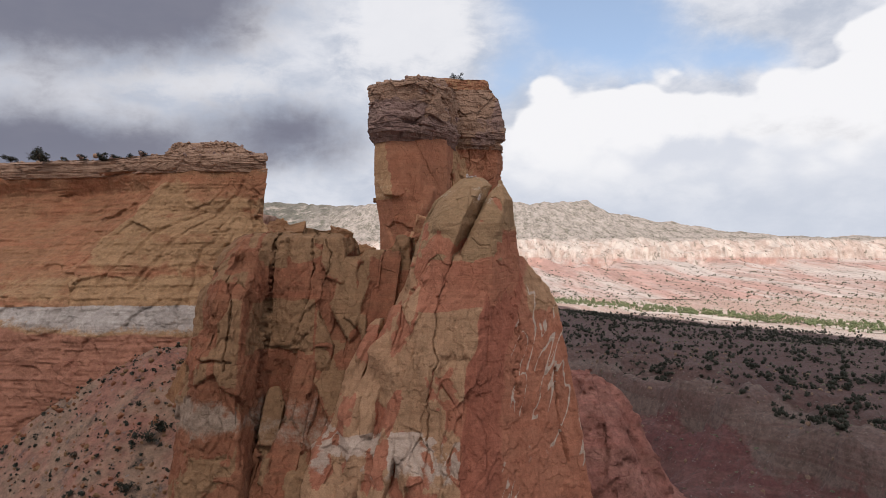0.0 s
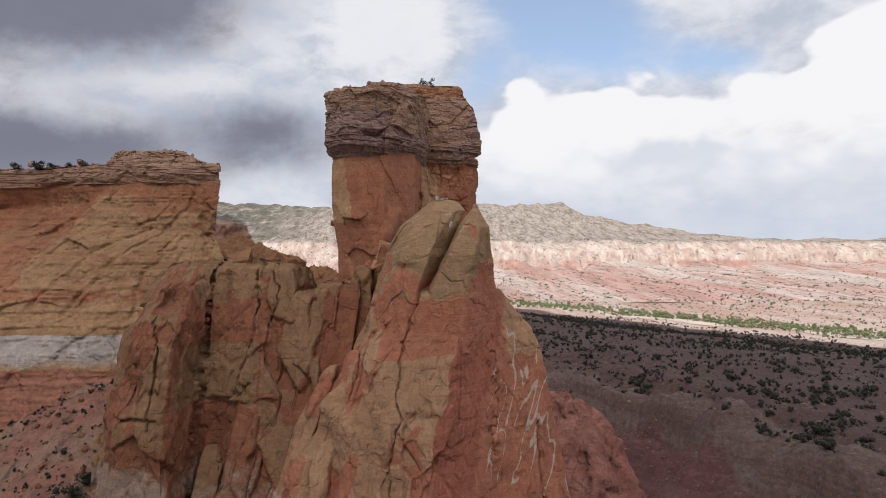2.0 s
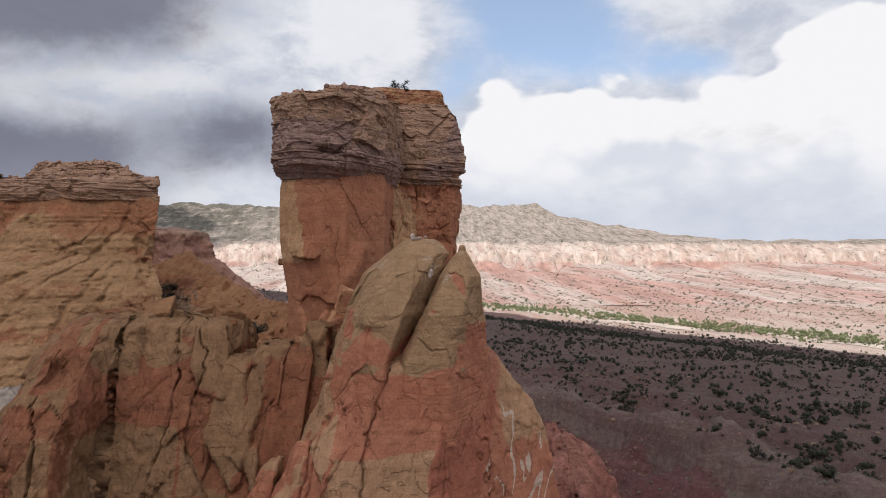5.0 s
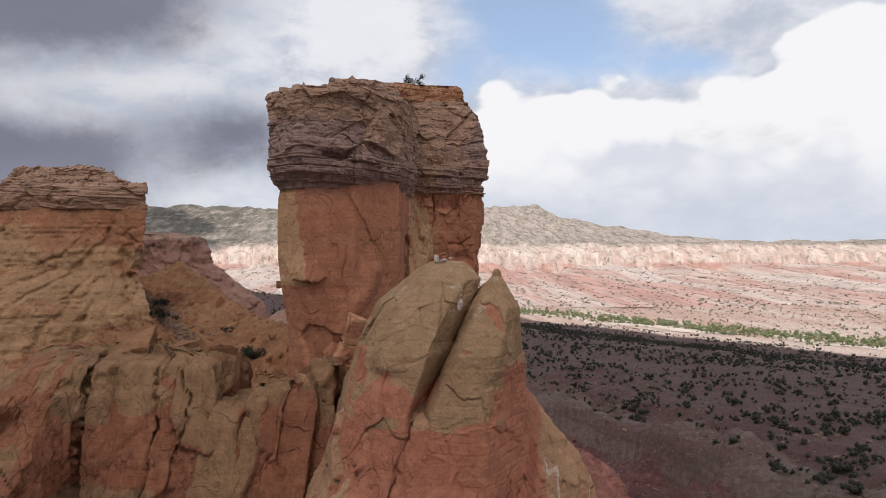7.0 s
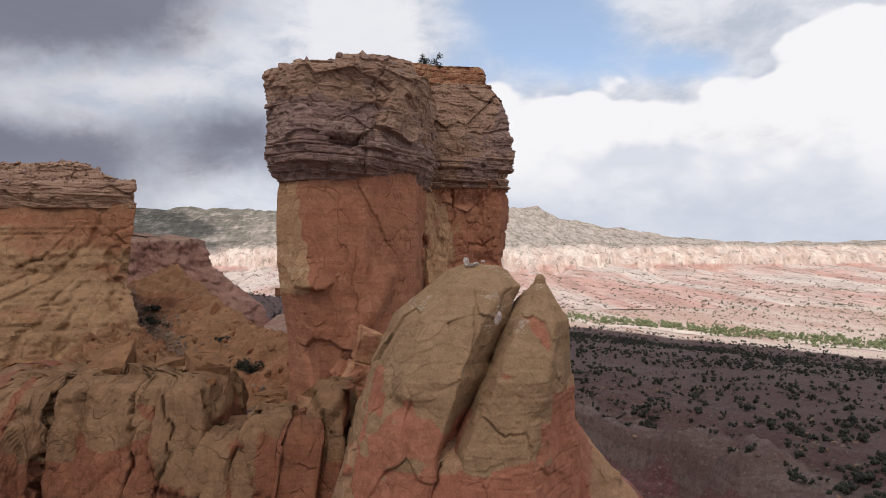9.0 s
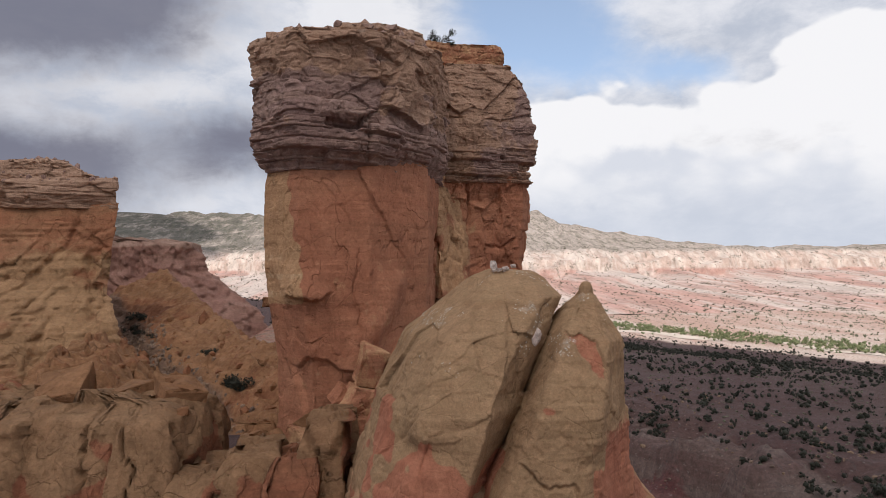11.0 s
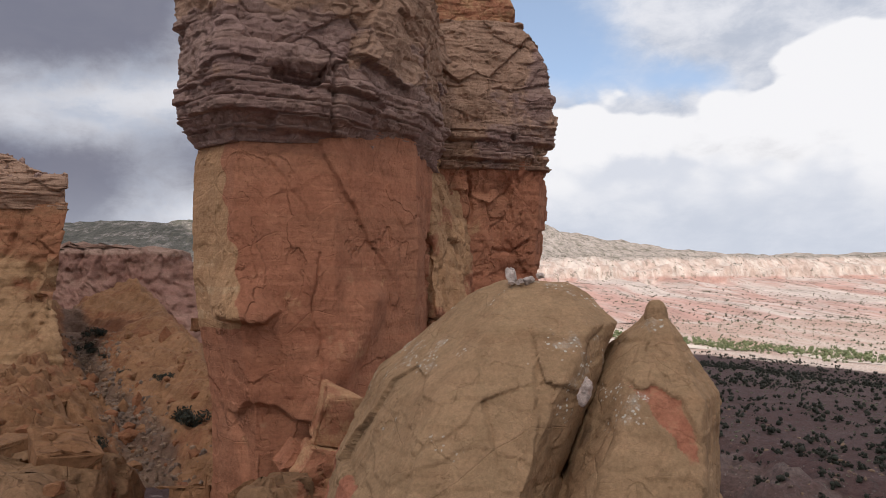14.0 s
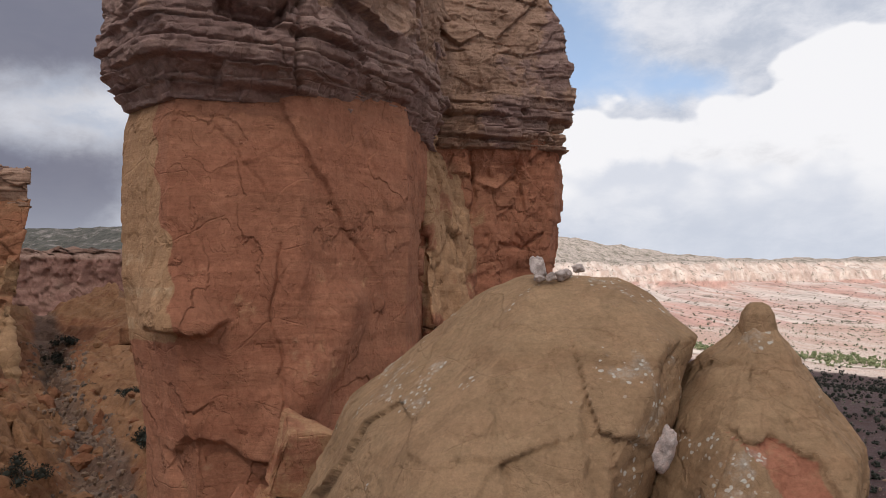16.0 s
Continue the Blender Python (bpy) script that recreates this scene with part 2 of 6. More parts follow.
def rock_material(name, base, alt, tan, pale, stain, grain=6.0, bump=0.6, unit=1.0, bed=1.5, cracks=0.5, grit=0.6, sheets=0.8, lichen=False, mottled=0.24, laminae=0.30):
    """Bedded rock. The mesh carries how far it is weathered (tan), bleached (pale) or stained. unit: size of its pattern."""
    m, nd, ln, bsdf = material(name)
    base, alt, tan, pale, stain = (tuple(ALBEDO.get(name, 0.80) * v for v in c) for c in (base, alt, tan, pale, stain))
    pos = n_pos((1 / unit, 1 / unit, 1 / unit))
    beds = n_noise(n_pos((0.10 / unit, 0.10 / unit, bed / unit)), 1.0, 7.0, 0.7)
    wide = n_noise(pos, 0.22, 6.0, 0.65)
    spots = n_noise(pos, grain, 8.0, 0.85)
    mottle = n_noise(pos, grain * 0.22, 8.0, 0.7)
    c = n_mix(n_step(wide + beds, 0.80, 1.20), base, alt)
    c = n_mix(n_step(n_attr("tan") + (mottle - 0.5) * 1.0, 0.40, 0.62), c, n_mix(n_step(wide + mottle, 0.8, 1.2), tan, tuple(0.86 * v + 0.10 * w for v, w in zip(tan, base))))
    c = n_mix(n_step(n_attr("pale") + (n_noise(pos, 1.4, 9.0, 0.78) - 0.5) * 1.1, 0.40, 0.72), c, pale)
    c = n_mix(n_step(n_attr("stain") + (n_noise(n_pos((1.2 / unit, 1.2 / unit, 0.25 / unit)), 1.0, 7.0, 0.65) - 0.5) * 0.9, 0.4, 0.9) * 0.75, c, stain)
    c = n_mix(n_step(beds, 0.50, 0.66) * 0.45, c, (0.72, 0.66, 0.62), "MULTIPLY")
    c = n_mix(1.0, c, n_mix(n_step(mottle, 0.3, 0.7), (1.0 - 1.12 * mottled, 1.0 - 1.2 * mottled, 1.0 - 1.24 * mottled), (1 + 0.9 * mottled, 1 + 0.9 * mottled, 1 + 0.88 * mottled)), "MULTIPLY")
    c = n_mix(1.0, c, n_mix(n_step(spots, 0.25, 0.75), (0.76, 0.75, 0.74), (1.24, 1.24, 1.24)), "MULTIPLY")
    lam = n_noise(n_pos((0.22 / unit, 0.22 / unit, 7.0 / unit)), 1.0, 5.0, 0.7)
    c = n_mix(1.0, c, n_mix(n_step(lam, 0.36, 0.64), tuple(1 - laminae * v for v in (0.12, 0.135, 0.15)), (1 + 0.11 * laminae,) * 3), "MULTIPLY")
    tone = N.op("FRACT", N.op("FLOOR", n_noise(n_pos((0.34 / unit, 0.34 / unit, 0.30 / unit)), 1.0, 8.0, 0.55) * 12.0) * 0.377)
    c = n_mix(1.0, c, n_mix(tone, (0.91, 0.89, 0.88), (1.09, 1.09, 1.09)), "MULTIPLY")
    ln.new(c, bsdf.inputs["Base Color"])
    bsdf.inputs["Roughness"].default_value = 0.92
    bsdf.inputs["Specular IOR Level"].default_value = 0.15
    b = nd.new("ShaderNodeBump")
    b.inputs["Strength"].default_value, b.inputs["Distance"].default_value = bump, 0.30 * unit
    wv = n_warped(n_pos((0.8 / unit, 0.8 / unit, 1.1 / unit)), 0.5, 0.5)
    h = n_noise(pos, 1.6, 12.0, 0.74) * 1.3 + n_noise(n_pos((0.45 / unit, 0.45 / unit, 4.5 / unit)), 1.0, 7.0, 0.68) * 0.9
    h = h * grit + n_sheets(n_noise(n_pos((0.30 / unit, 0.30 / unit, 0.24 / unit)), 1.0, 7.0, 0.50), 7.0) * sheets + n_sheets(n_noise(n_pos((0.9 / unit, 0.9 / unit, 0.7 / unit)), 1.0, 6.0, 0.55, 0.5), 7.0) * sheets * 0.35
    if cracks:
        some = n_step(n_noise(pos, 0.45, 3.0, 0.5), 0.47, 0.55)
        h = h + (1.0 - (1.0 - n_cracks(wv, 0.34, 0.010)) * some) * cracks * 1.6 + (1.0 - (1.0 - n_cracks(wv, 1.1, 0.02)) * (1.0 - some)) * cracks * 0.5
    if lichen:
        dots = nd.new("ShaderNodeTexVoronoi")
        ln.new(n_warped(pos, 6.0, 0.10), dots.inputs["Vector"])
        dots.inputs["Scale"].default_value = 7.0
        spot = (1.0 - n_step(N(dots.outputs["Distance"]), 0.22, 0.34)) * n_step(n_attr("pale") + (n_noise(pos, 2.0, 4.0, 0.6) - 0.5) * 0.8, 0.30, 0.42)
        c = n_mix(spot * 0.75, c, (0.52, 0.49, 0.42))
        ln.new(c, bsdf.inputs["Base Color"])
    ln.new(h.s, b.inputs["Height"])
    ln.new(b.outputs[0], bsdf.inputs["Normal"])
    return m


RED, PALE = (0.425, 0.180, 0.105), (0.50, 0.375, 0.285)
M_RED = rock_material("red_sandstone", RED, (0.430, 0.200, 0.118), (0.50, 0.300, 0.165), (0.62, 0.44, 0.27), (0.19, 0.10, 0.078), 7.0, 0.60, cracks=0.08, grit=0.35, sheets=0.9, mottled=0.11)
M_BUTTRESS = rock_material("deep_red_sandstone", (0.40, 0.160, 0.098), (0.41, 0.180, 0.112), (0.43, 0.262, 0.155), (0.52, 0.40, 0.32), (0.34, 0.122, 0.080), 7.0, 0.60, cracks=0.08, grit=0.35, sheets=0.9, mottled=0.11)
M_RUBBLE = rock_material("broken_sandstone", (0.335, 0.132, 0.075), (0.34, 0.155, 0.088), (0.35, 0.208, 0.115), (0.42, 0.31, 0.235), (0.16, 0.105, 0.085), 6.0, 0.65, cracks=0.2, grit=0.45, mottled=0.17)
M_CAP = rock_material("caprock", (0.37, 0.240, 0.208), (0.45, 0.305, 0.248), (0.53, 0.340, 0.235), (0.62, 0.51, 0.42), (0.15, 0.11, 0.105), 5.0, 0.5, 0.8, 1.8, 0.25, 0.25, 0.6, mottled=0.15)
M_MESA = rock_material("tan_sandstone", (0.345, 0.150, 0.082), (0.345, 0.182, 0.100), (0.385, 0.236, 0.128), (0.43, 0.375, 0.335), (0.32, 0.132, 0.096), 3.0, 0.6, 1.6, cracks=0.3, grit=0.4, mottled=0.15)
M_KNOLL = rock_material("olive_sandstone", (0.40, 0.160, 0.098), (0.41, 0.178, 0.108), (0.362, 0.236, 0.134), (0.46, 0.41, 0.34), (0.24, 0.18, 0.13), 9.0, 0.45, 0.8, 1.5, 0.12, 0.25, 0.45, True, 0.12, 0.12)
M_STONE = rock_material("pale_stone", (0.56, 0.47, 0.42), (0.50, 0.43, 0.39), (0.58, 0.45, 0.39), (0.62, 0.57, 0.52), (0.3, 0.26, 0.22), 9.0, 0.6, 0.2)
M_SCREE = rock_material("grey_scree", (0.165, 0.122, 0.098), (0.195, 0.142, 0.110), (0.24, 0.165, 0.115), (0.32, 0.26, 0.215), (0.16, 0.12, 0.105), 8.0, 0.4)
M_SADDLE = rock_material("slickrock", (0.300, 0.130, 0.068), (0.300, 0.142, 0.072), (0.325, 0.174, 0.090), (0.40, 0.34, 0.29), (0.165, 0.118, 0.092), 4.0, 0.6, 1.2, cracks=0.3, grit=0.5, mottled=0.17)
M_MUD = rock_material("red_mudstone", (0.33, 0.140, 0.112), (0.34, 0.165, 0.132), (0.32, 0.18, 0.14), PALE, (0.16, 0.075, 0.068), 3.0, 0.8, 2.0)

M_SPUR = rock_material("brown_cliff_rock", (0.30, 0.160, 0.125), (0.34, 0.20, 0.155), (0.36, 0.235, 0.18), PALE, (0.22, 0.10, 0.085), 3.0, 0.25, 2.0, mottled=0.12)

M_GROUND, nd, ln, bsdf = material("dry_ground")
pos = n_pos()
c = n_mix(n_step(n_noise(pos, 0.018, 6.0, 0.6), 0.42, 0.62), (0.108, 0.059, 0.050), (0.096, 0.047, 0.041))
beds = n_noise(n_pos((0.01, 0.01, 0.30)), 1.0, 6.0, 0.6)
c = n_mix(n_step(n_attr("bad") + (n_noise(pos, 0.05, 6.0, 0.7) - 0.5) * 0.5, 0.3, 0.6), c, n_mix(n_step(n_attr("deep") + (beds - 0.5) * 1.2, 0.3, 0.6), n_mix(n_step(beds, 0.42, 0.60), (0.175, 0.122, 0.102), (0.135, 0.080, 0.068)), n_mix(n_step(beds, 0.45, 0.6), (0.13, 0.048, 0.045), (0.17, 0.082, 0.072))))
c = n_mix(n_step(n_attr("talus") + (n_noise(pos, 0.1, 6.0, 0.7) - 0.5) * 0.5, 0.3, 0.7), c, n_mix(n_step(n_noise(pos, 0.12, 5.0, 0.6), 0.42, 0.6), (0.34, 0.215, 0.145), (0.36, 0.165, 0.115)))
# dark plain, pale far side: the cloud-shade edge is repeated in the colour
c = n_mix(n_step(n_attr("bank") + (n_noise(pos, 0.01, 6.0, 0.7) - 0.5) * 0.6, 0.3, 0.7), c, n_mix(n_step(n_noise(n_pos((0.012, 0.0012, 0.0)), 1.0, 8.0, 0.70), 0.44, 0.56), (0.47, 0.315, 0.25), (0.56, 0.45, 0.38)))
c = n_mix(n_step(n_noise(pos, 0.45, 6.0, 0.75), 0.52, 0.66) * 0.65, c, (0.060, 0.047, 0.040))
c = n_mix(n_step(n_noise(pos, 0.9, 3.0, 0.6), 0.64, 0.69) * 0.6, c, (0.32, 0.26, 0.23))
c = n_mix(1.0, c, n_mix(n_step(n_noise(pos, 0.7, 9.0, 0.8), 0.25, 0.75), (0.55, 0.55, 0.55), (1.4, 1.4, 1.4)), "MULTIPLY")
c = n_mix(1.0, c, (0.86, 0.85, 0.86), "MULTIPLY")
ln.new(c, bsdf.inputs["Base Color"])
bsdf.inputs["Roughness"].default_value = 0.95
b = nd.new("ShaderNodeBump")
b.inputs["Strength"].default_value, b.inputs["Distance"].default_value = 0.9, 1.5
ln.new(n_noise(pos, 0.3, 11.0, 0.74).s, b.inputs["Height"])
ln.new(b.outputs[0], bsdf.inputs["Normal"])

M_FAR, nd, ln, bsdf = material("far_mesa_rock")
pos = n_pos()
sep = nd.new("ShaderNodeSeparateXYZ")
ln.new(pos, sep.inputs[0])
height = N(sep.outputs[2])
streak = n_noise(n_pos((0.016, 0.0005, 0.006)), 1.0, 8.0, 0.70)
patchy = n_noise(n_pos((0.005, 0.0004, 0.010)), 1.0, 8.0, 0.68)
pink = n_mix(n_step(patchy + streak * 0.5, 0.66, 0.84), (0.54, 0.335, 0.28), (0.63, 0.53, 0.47))
cream = n_mix(n_step(n_noise(n_pos((0.035, 0.006, 0.008)), 1.0, 7.0, 0.75), 0.42, 0.58), (0.58, 0.445, 0.375), (0.70, 0.60, 0.525))
c = n_mix(n_step(height + (patchy - 0.5) * 30.0, 44.0, 54.0), pink, cream)
hills = n_mix(n_step(n_noise(n_pos((0.045, 0.006, 0.05)), 1.0, 9.0, 0.85), 0.40, 0.54), (0.20, 0.18, 0.14), (0.47, 0.40, 0.35))
# left hills darker: woods, with cloud shade painted into the same colour
forest_shade = n_step(N(sep.outputs[0]) * -1.0 + (patchy - 0.5) * 1200.0, 350.0, 900.0) * n_step(n_noise(n_pos((0.012, 0.004, 0.03)), 1.0, 8.0, 0.75), 0.36, 0.52)
hills = n_mix(forest_shade * 0.72, hills, (0.075, 0.080, 0.062))
c = n_mix(n_step(height + (n_noise(pos, 0.012, 6.0, 0.7) - 0.5) * 40.0, 100.0, 118.0), c, hills)
c = n_mix(n_step(n_noise(n_pos((0.07, 0.008, 0.05)), 1.0, 4.0, 0.7), 0.57, 0.62) * 0.6, c, (0.18, 0.16, 0.12))
c = n_mix(1.0, c, n_mix(n_step(n_noise(n_pos((0.04, 0.004, 0.04)), 1.0, 8.0, 0.8), 0.25, 0.75), (0.70, 0.69, 0.68), (1.25, 1.25, 1.25)), "MULTIPLY")
ln.new(n_mix(1.0, c, (0.84, 0.84, 0.85), "MULTIPLY"), bsdf.inputs["Base Color"])
bsdf.inputs["Roughness"].default_value = 0.95
bsdf.inputs["Specular IOR Level"].default_value = 0.1
b = nd.new("ShaderNodeBump")
b.inputs["Strength"].default_value, b.inputs["Distance"].default_value = 0.8, 12.0
ln.new((n_noise(n_pos((0.045, 0.003, 0.008)), 1.0, 8.0, 0.75)).s, b.inputs["Height"])
ln.new(b.outputs[0], bsdf.inputs["Normal"])


# ---------------------------------------------------------------- building


def mesh_object(name, verts, faces, mat, parent=None, label="", attrs=None, flat=False):
    me = bpy.data.meshes.new(name)
    me.vertices.add(len(verts))
    me.vertices.foreach_set("co", np.asarray(verts, dtype=np.float32).ravel())
    faces = np.asarray(faces, dtype=np.int32)
    k = faces.shape[1]
    me.loops.add(faces.size)
    me.loops.foreach_set("vertex_index", faces.ravel())
    me.polygons.add(len(faces))
    me.polygons.foreach_set("loop_start", np.arange(0, faces.size, k, dtype=np.int32))
    me.polygons.foreach_set("use_smooth", np.full(len(faces), not flat, dtype=bool))
    me.update(calc_edges=True)
    for key, val in (attrs or {}).items():
        a = me.attributes.new(key, "FLOAT", "POINT")
        a.data.foreach_set("value", np.asarray(val, dtype=np.float32))
    me.materials.append(mat)
    ob = new(name, me)
    if parent:
        ob.parent = parent
    return tagged(ob, label)


def thing(name, label, category, group="", kind=""):
    return tagged(new(name), label, category, group, kind)


def loft(sections, nu, nv, lid=14, rounding=2, weights=None):
    """A closed skin through level sections (z, corners), corners counter-clockwise from above, with a lid.
    Gives points and outward level normals as arrays (rows, nu, 3), rows from the bottom up, the lid's rows last."""
    zs = np.array([s[0] for s in sections], float)
    n = len(sections[0][1])
    rings = []
    for _, pts in sections:
        p = np.array(pts, float)
        q = np.vstack((p, p[:1]))
        seg = np.linalg.norm(np.diff(q, axis=0), axis=1)
        rings.append((q, seg))
    share = np.mean([s / s.sum() for _, s in rings], axis=0) * np.array(weights or [1.0] * n)
    knots = np.concatenate(([0], np.cumsum(share / share.sum())))
    u = np.arange(nu) / nu
    sect = np.stack([np.stack([np.interp(u, knots, q[:, a]) for a in (0, 1)], 1) for q, _ in rings])
    for _ in range(rounding):
        sect = 0.5 * sect + 0.25 * (np.roll(sect, 1, 1) + np.roll(sect, -1, 1))
    z = np.linspace(zs[0], zs[-1], nv)
    i = np.clip(np.searchsorted(zs, z, side="right") - 1, 0, len(zs) - 2)
    f = (z - zs[i]) / (zs[i + 1] - zs[i])
    xy = sect[i] * (1 - f)[:, None, None] + sect[i + 1] * f[:, None, None]
    body = np.concatenate((xy, np.repeat(z[:, None, None], nu, 1)), 2)
    mid = body[-1].mean(0)
    cover = [mid + (body[-1] - mid) * (1 - (j / lid)) for j in range(1, lid + 1)]
    P = np.concatenate((body, np.array(cover)), 0)
    t = np.roll(P, -1, 1) - np.roll(P, 1, 1)
    t[-1] = t[-2]
    nrm = np.stack((t[..., 1], -t[..., 0], np.zeros(t.shape[:2])), 2)
    nrm /= np.linalg.norm(nrm, axis=2, keepdims=True) + 1e-9
    return P, nrm


def grid_faces(rows, cols, wrap=True):
    r, c = np.meshgrid(np.arange(rows - 1), np.arange(cols if wrap else cols - 1), indexing="ij")
    d = (c + 1) % cols
    return np.stack((r * cols + c, r * cols + d, (r + 1) * cols + d, (r + 1) * cols + c), 2).reshape(-1, 4)


def rock(name, sections, nu, nv, mat, parent, shape, paint, lid=14, rounding=2, top=0.5, label="", weights=None):
    """A mass of rock: shape(p, n) gives how far the skin stands out, paint(p) the weathering."""
    P, nrm = loft(sections, nu, nv, lid, rounding, weights)
    rows = P.shape[0]
    p, n = P.reshape(-1, 3), nrm.reshape(-1, 3)
    on_lid = np.repeat(np.concatenate((np.zeros(nv), np.linspace(0, 1, lid + 1)[1:])), nu)
    d = shape(p, n)
    q = p + n * (d * (1 - on_lid))[:, None]
    q[:, 2] += np.where(on_lid > 0, top * (fbm(p * 0.35, 4, 61) * smooth(on_lid, 0, 0.3) + 0.10 * plates(p, 0.7, 2.0, 1.0, 67) + 0.65 * facets(p, 1.5, 69)[0] * smooth(on_lid, 0, 0.25)), 0)
    q[on_lid >= 1.0] = q[on_lid >= 1.0].mean(0)
    return mesh_object(name, q, grid_faces(rows, nu), mat, parent, label, paint(q, d, on_lid))


def plates(p, freq, levels, amp, seed, squash=(1, 1, 1), sharp=0.08):
    """Spalled sheets: noise cut into levels with broken edges."""
    s = fbm(p * freq * np.array(squash), 4, seed, 0.45) * levels
    f = np.floor(s)
    return amp * (f + smooth(s - f, 0.0, sharp))


def along(x, z, path):
    """Distance from (x, z) to a broken line."""
    best = np.full(len(x), 1e9)
    for (ax, az_), (bx, bz) in zip(path[:-1], path[1:]):
        ux, uz = bx - ax, bz - az_
        t = np.clip(((x - ax) * ux + (z - az_) * uz) / (ux * ux + uz * uz), 0, 1)
        best = np.minimum(best, np.hypot(x - ax - t * ux, z - az_ - t * uz))
    return best


def groove(p, path, width, depth, seed=1, wobble=0.12):
    """A crack along a line in the upright plane x, z."""
    w = wobble * fbm(p * 1.5, 3, seed)
    return -depth * (1 - smooth(along(p[:, 0] + w, p[:, 2] + w * 0.3, path), width * 0.35, width))


def knob(p, cx, cz, rx, rz):
    return np.exp(-((p[:, 0] - cx) / rx) ** 2 - ((p[:, 2] - cz) / rz) ** 2)


def massive(amp=0.35, freq=0.25, seed=0, upright=1.0, fine=0.05, beds=0.0, extra=None):
    """Thick-bedded sandstone: long swells, spalled sheets, broken edges; upright < 1 draws the sheets out in height."""
    sq = (1, 1, upright)
    def shape(p, n):
        d = amp * 0.6 * fbm(p * freq * 0.5 * np.array(sq), 2, seed) + plates(p, freq, 2.2, amp * 0.42, seed + 7, sq, 0.05) + plates(p, freq * 3.1, 2.0, amp * 0.15, seed + 14, sq, 0.06)
        d = d + fine * fbm(p * 2.4, 4, seed + 21, 0.6)
        if beds:
            z = p[:, 2] + 0.3 * vnoise(p * 0.25, seed + 33)
            f = z * 1.7 - np.floor(z * 1.7)
            d = d + beds * (ihash(np.floor(z * 1.7), np.floor(z * 0), np.floor(z * 0), seed) - 0.5) - beds * 0.8 * (1 - smooth(np.minimum(f, 1 - f), 0, 0.1)) * (vnoise(p * 0.5, seed + 35) > -0.1)
        if extra:
            d = d + extra(p)
        return d
    return shape


def ledged(amp=0.5, thick=0.55, seed=0, calm=None, extra=None, chunk=0.4):
    """Thin-bedded caprock: beds of uneven thickness stand out or back, broken by upright joints; calm(z) is 1 where the rock is massive and breaks into angular chunks."""
    def shape(p, n):
        z = p[:, 2] + 0.10 * vnoise(p * 0.12, seed + 1) + 0.02 * vnoise(p * 0.9, seed + 2) + 0.03 * p[:, 0]
        c = calm(p[:, 2]) if calm else 0 * z
        w = 1 - 0.90 * c
        d = 0.20 * fbm(p * 0.22, 2, seed + 3) + plates(p, 0.40, 2.2, 0.10, seed + 4)
        if calm:
            wob = p + 0.12 * np.stack((vnoise(p * 1.1, seed + 71), vnoise(p * 1.1, seed + 72), vnoise(p * 1.1, seed + 73)), 1)
            big_f, gap = facets(wob, 3.4, seed + 70, (1, 1, 1.2))
            mid_f, gap3 = facets(wob, 1.5, seed + 90, (1, 1, 2.2))
            small_f, gap2 = facets(wob, 0.45, seed + 80, (1, 1, 2.0))
            d = d + c * chunk * (big_f + 0.45 * mid_f + 0.14 * small_f - 0.07 * (1 - smooth(gap, 0, 0.03)) - 0.05 * (1 - smooth(gap3, 0, 0.04)))
        for j, (t, a) in enumerate(((thick * 2.3, 0.42), (thick, 0.55), (thick * 0.45, 0.26))):
            s = z / t + 0.3 * j + 0.08 * vnoise(p * 0.3, seed + 50 + j)
            bed = np.floor(s)
            long_ = t * 4.5
            q = np.stack((p[:, 0] / long_ + 0.37 * bed, p[:, 1] / long_ + 0.61 * bed, bed * 7.31), 1)
            block = ihash(np.floor(q[:, 0] + 0.12 * vnoise(p * 1.3, seed + 60)), np.floor(q[:, 1] + 0.12 * vnoise(p * 1.3, seed + 61)), np.floor(q[:, 2]), seed + j)
            f = s - bed
            d = d + w * amp * a * (1.0 * (block - 0.5) + 0.8 * (ihash(bed, bed * 0, bed * 0, seed + j) - 0.5) - 0.60 * (1 - smooth(f, 0.0, 0.12)))
        if extra:
            d = d + extra(p)
        return d + 0.022 * fbm(p * 3.0, 4, seed + 8, 0.65)
    return shape


def chips(size, amp, seed, squash=(1, 1, 0.45), joint=0.32):
    """Angular pieces that have broken away to different depths."""
    def extra(p):
        a, gap = facets(p + 0.25 * np.stack((vnoise(p * 0.9, seed + 71), vnoise(p * 0.9, seed + 72), vnoise(p * 0.9, seed + 73)), 1), size, seed, squash)
        return amp * a - joint * amp * (1 - smooth(gap, 0.0, 0.05))
    return extra


def plain_paint(tan=0.0, pale=0.0, stain=0.0, more=None):
    def paint(q, d, lid):
        base = {"tan": np.full(len(q), tan), "pale": np.full(len(q), pale), "stain": np.full(len(q), stain)}
        if more:
            base.update(more(q, d, lid))
        return base
    return paint
# ---------------------------------------------------------------- the rock tower
tower = thing("rock_tower", "tall red sandstone tower with a dark ledgy caprock", "rock tower")


def plan(pts, cx, cy, s, dx=0.0, dy=0.0):
    return [(cx + (x - cx) * s + dx, cy + (y - cy) * s + dy) for x, y in pts]


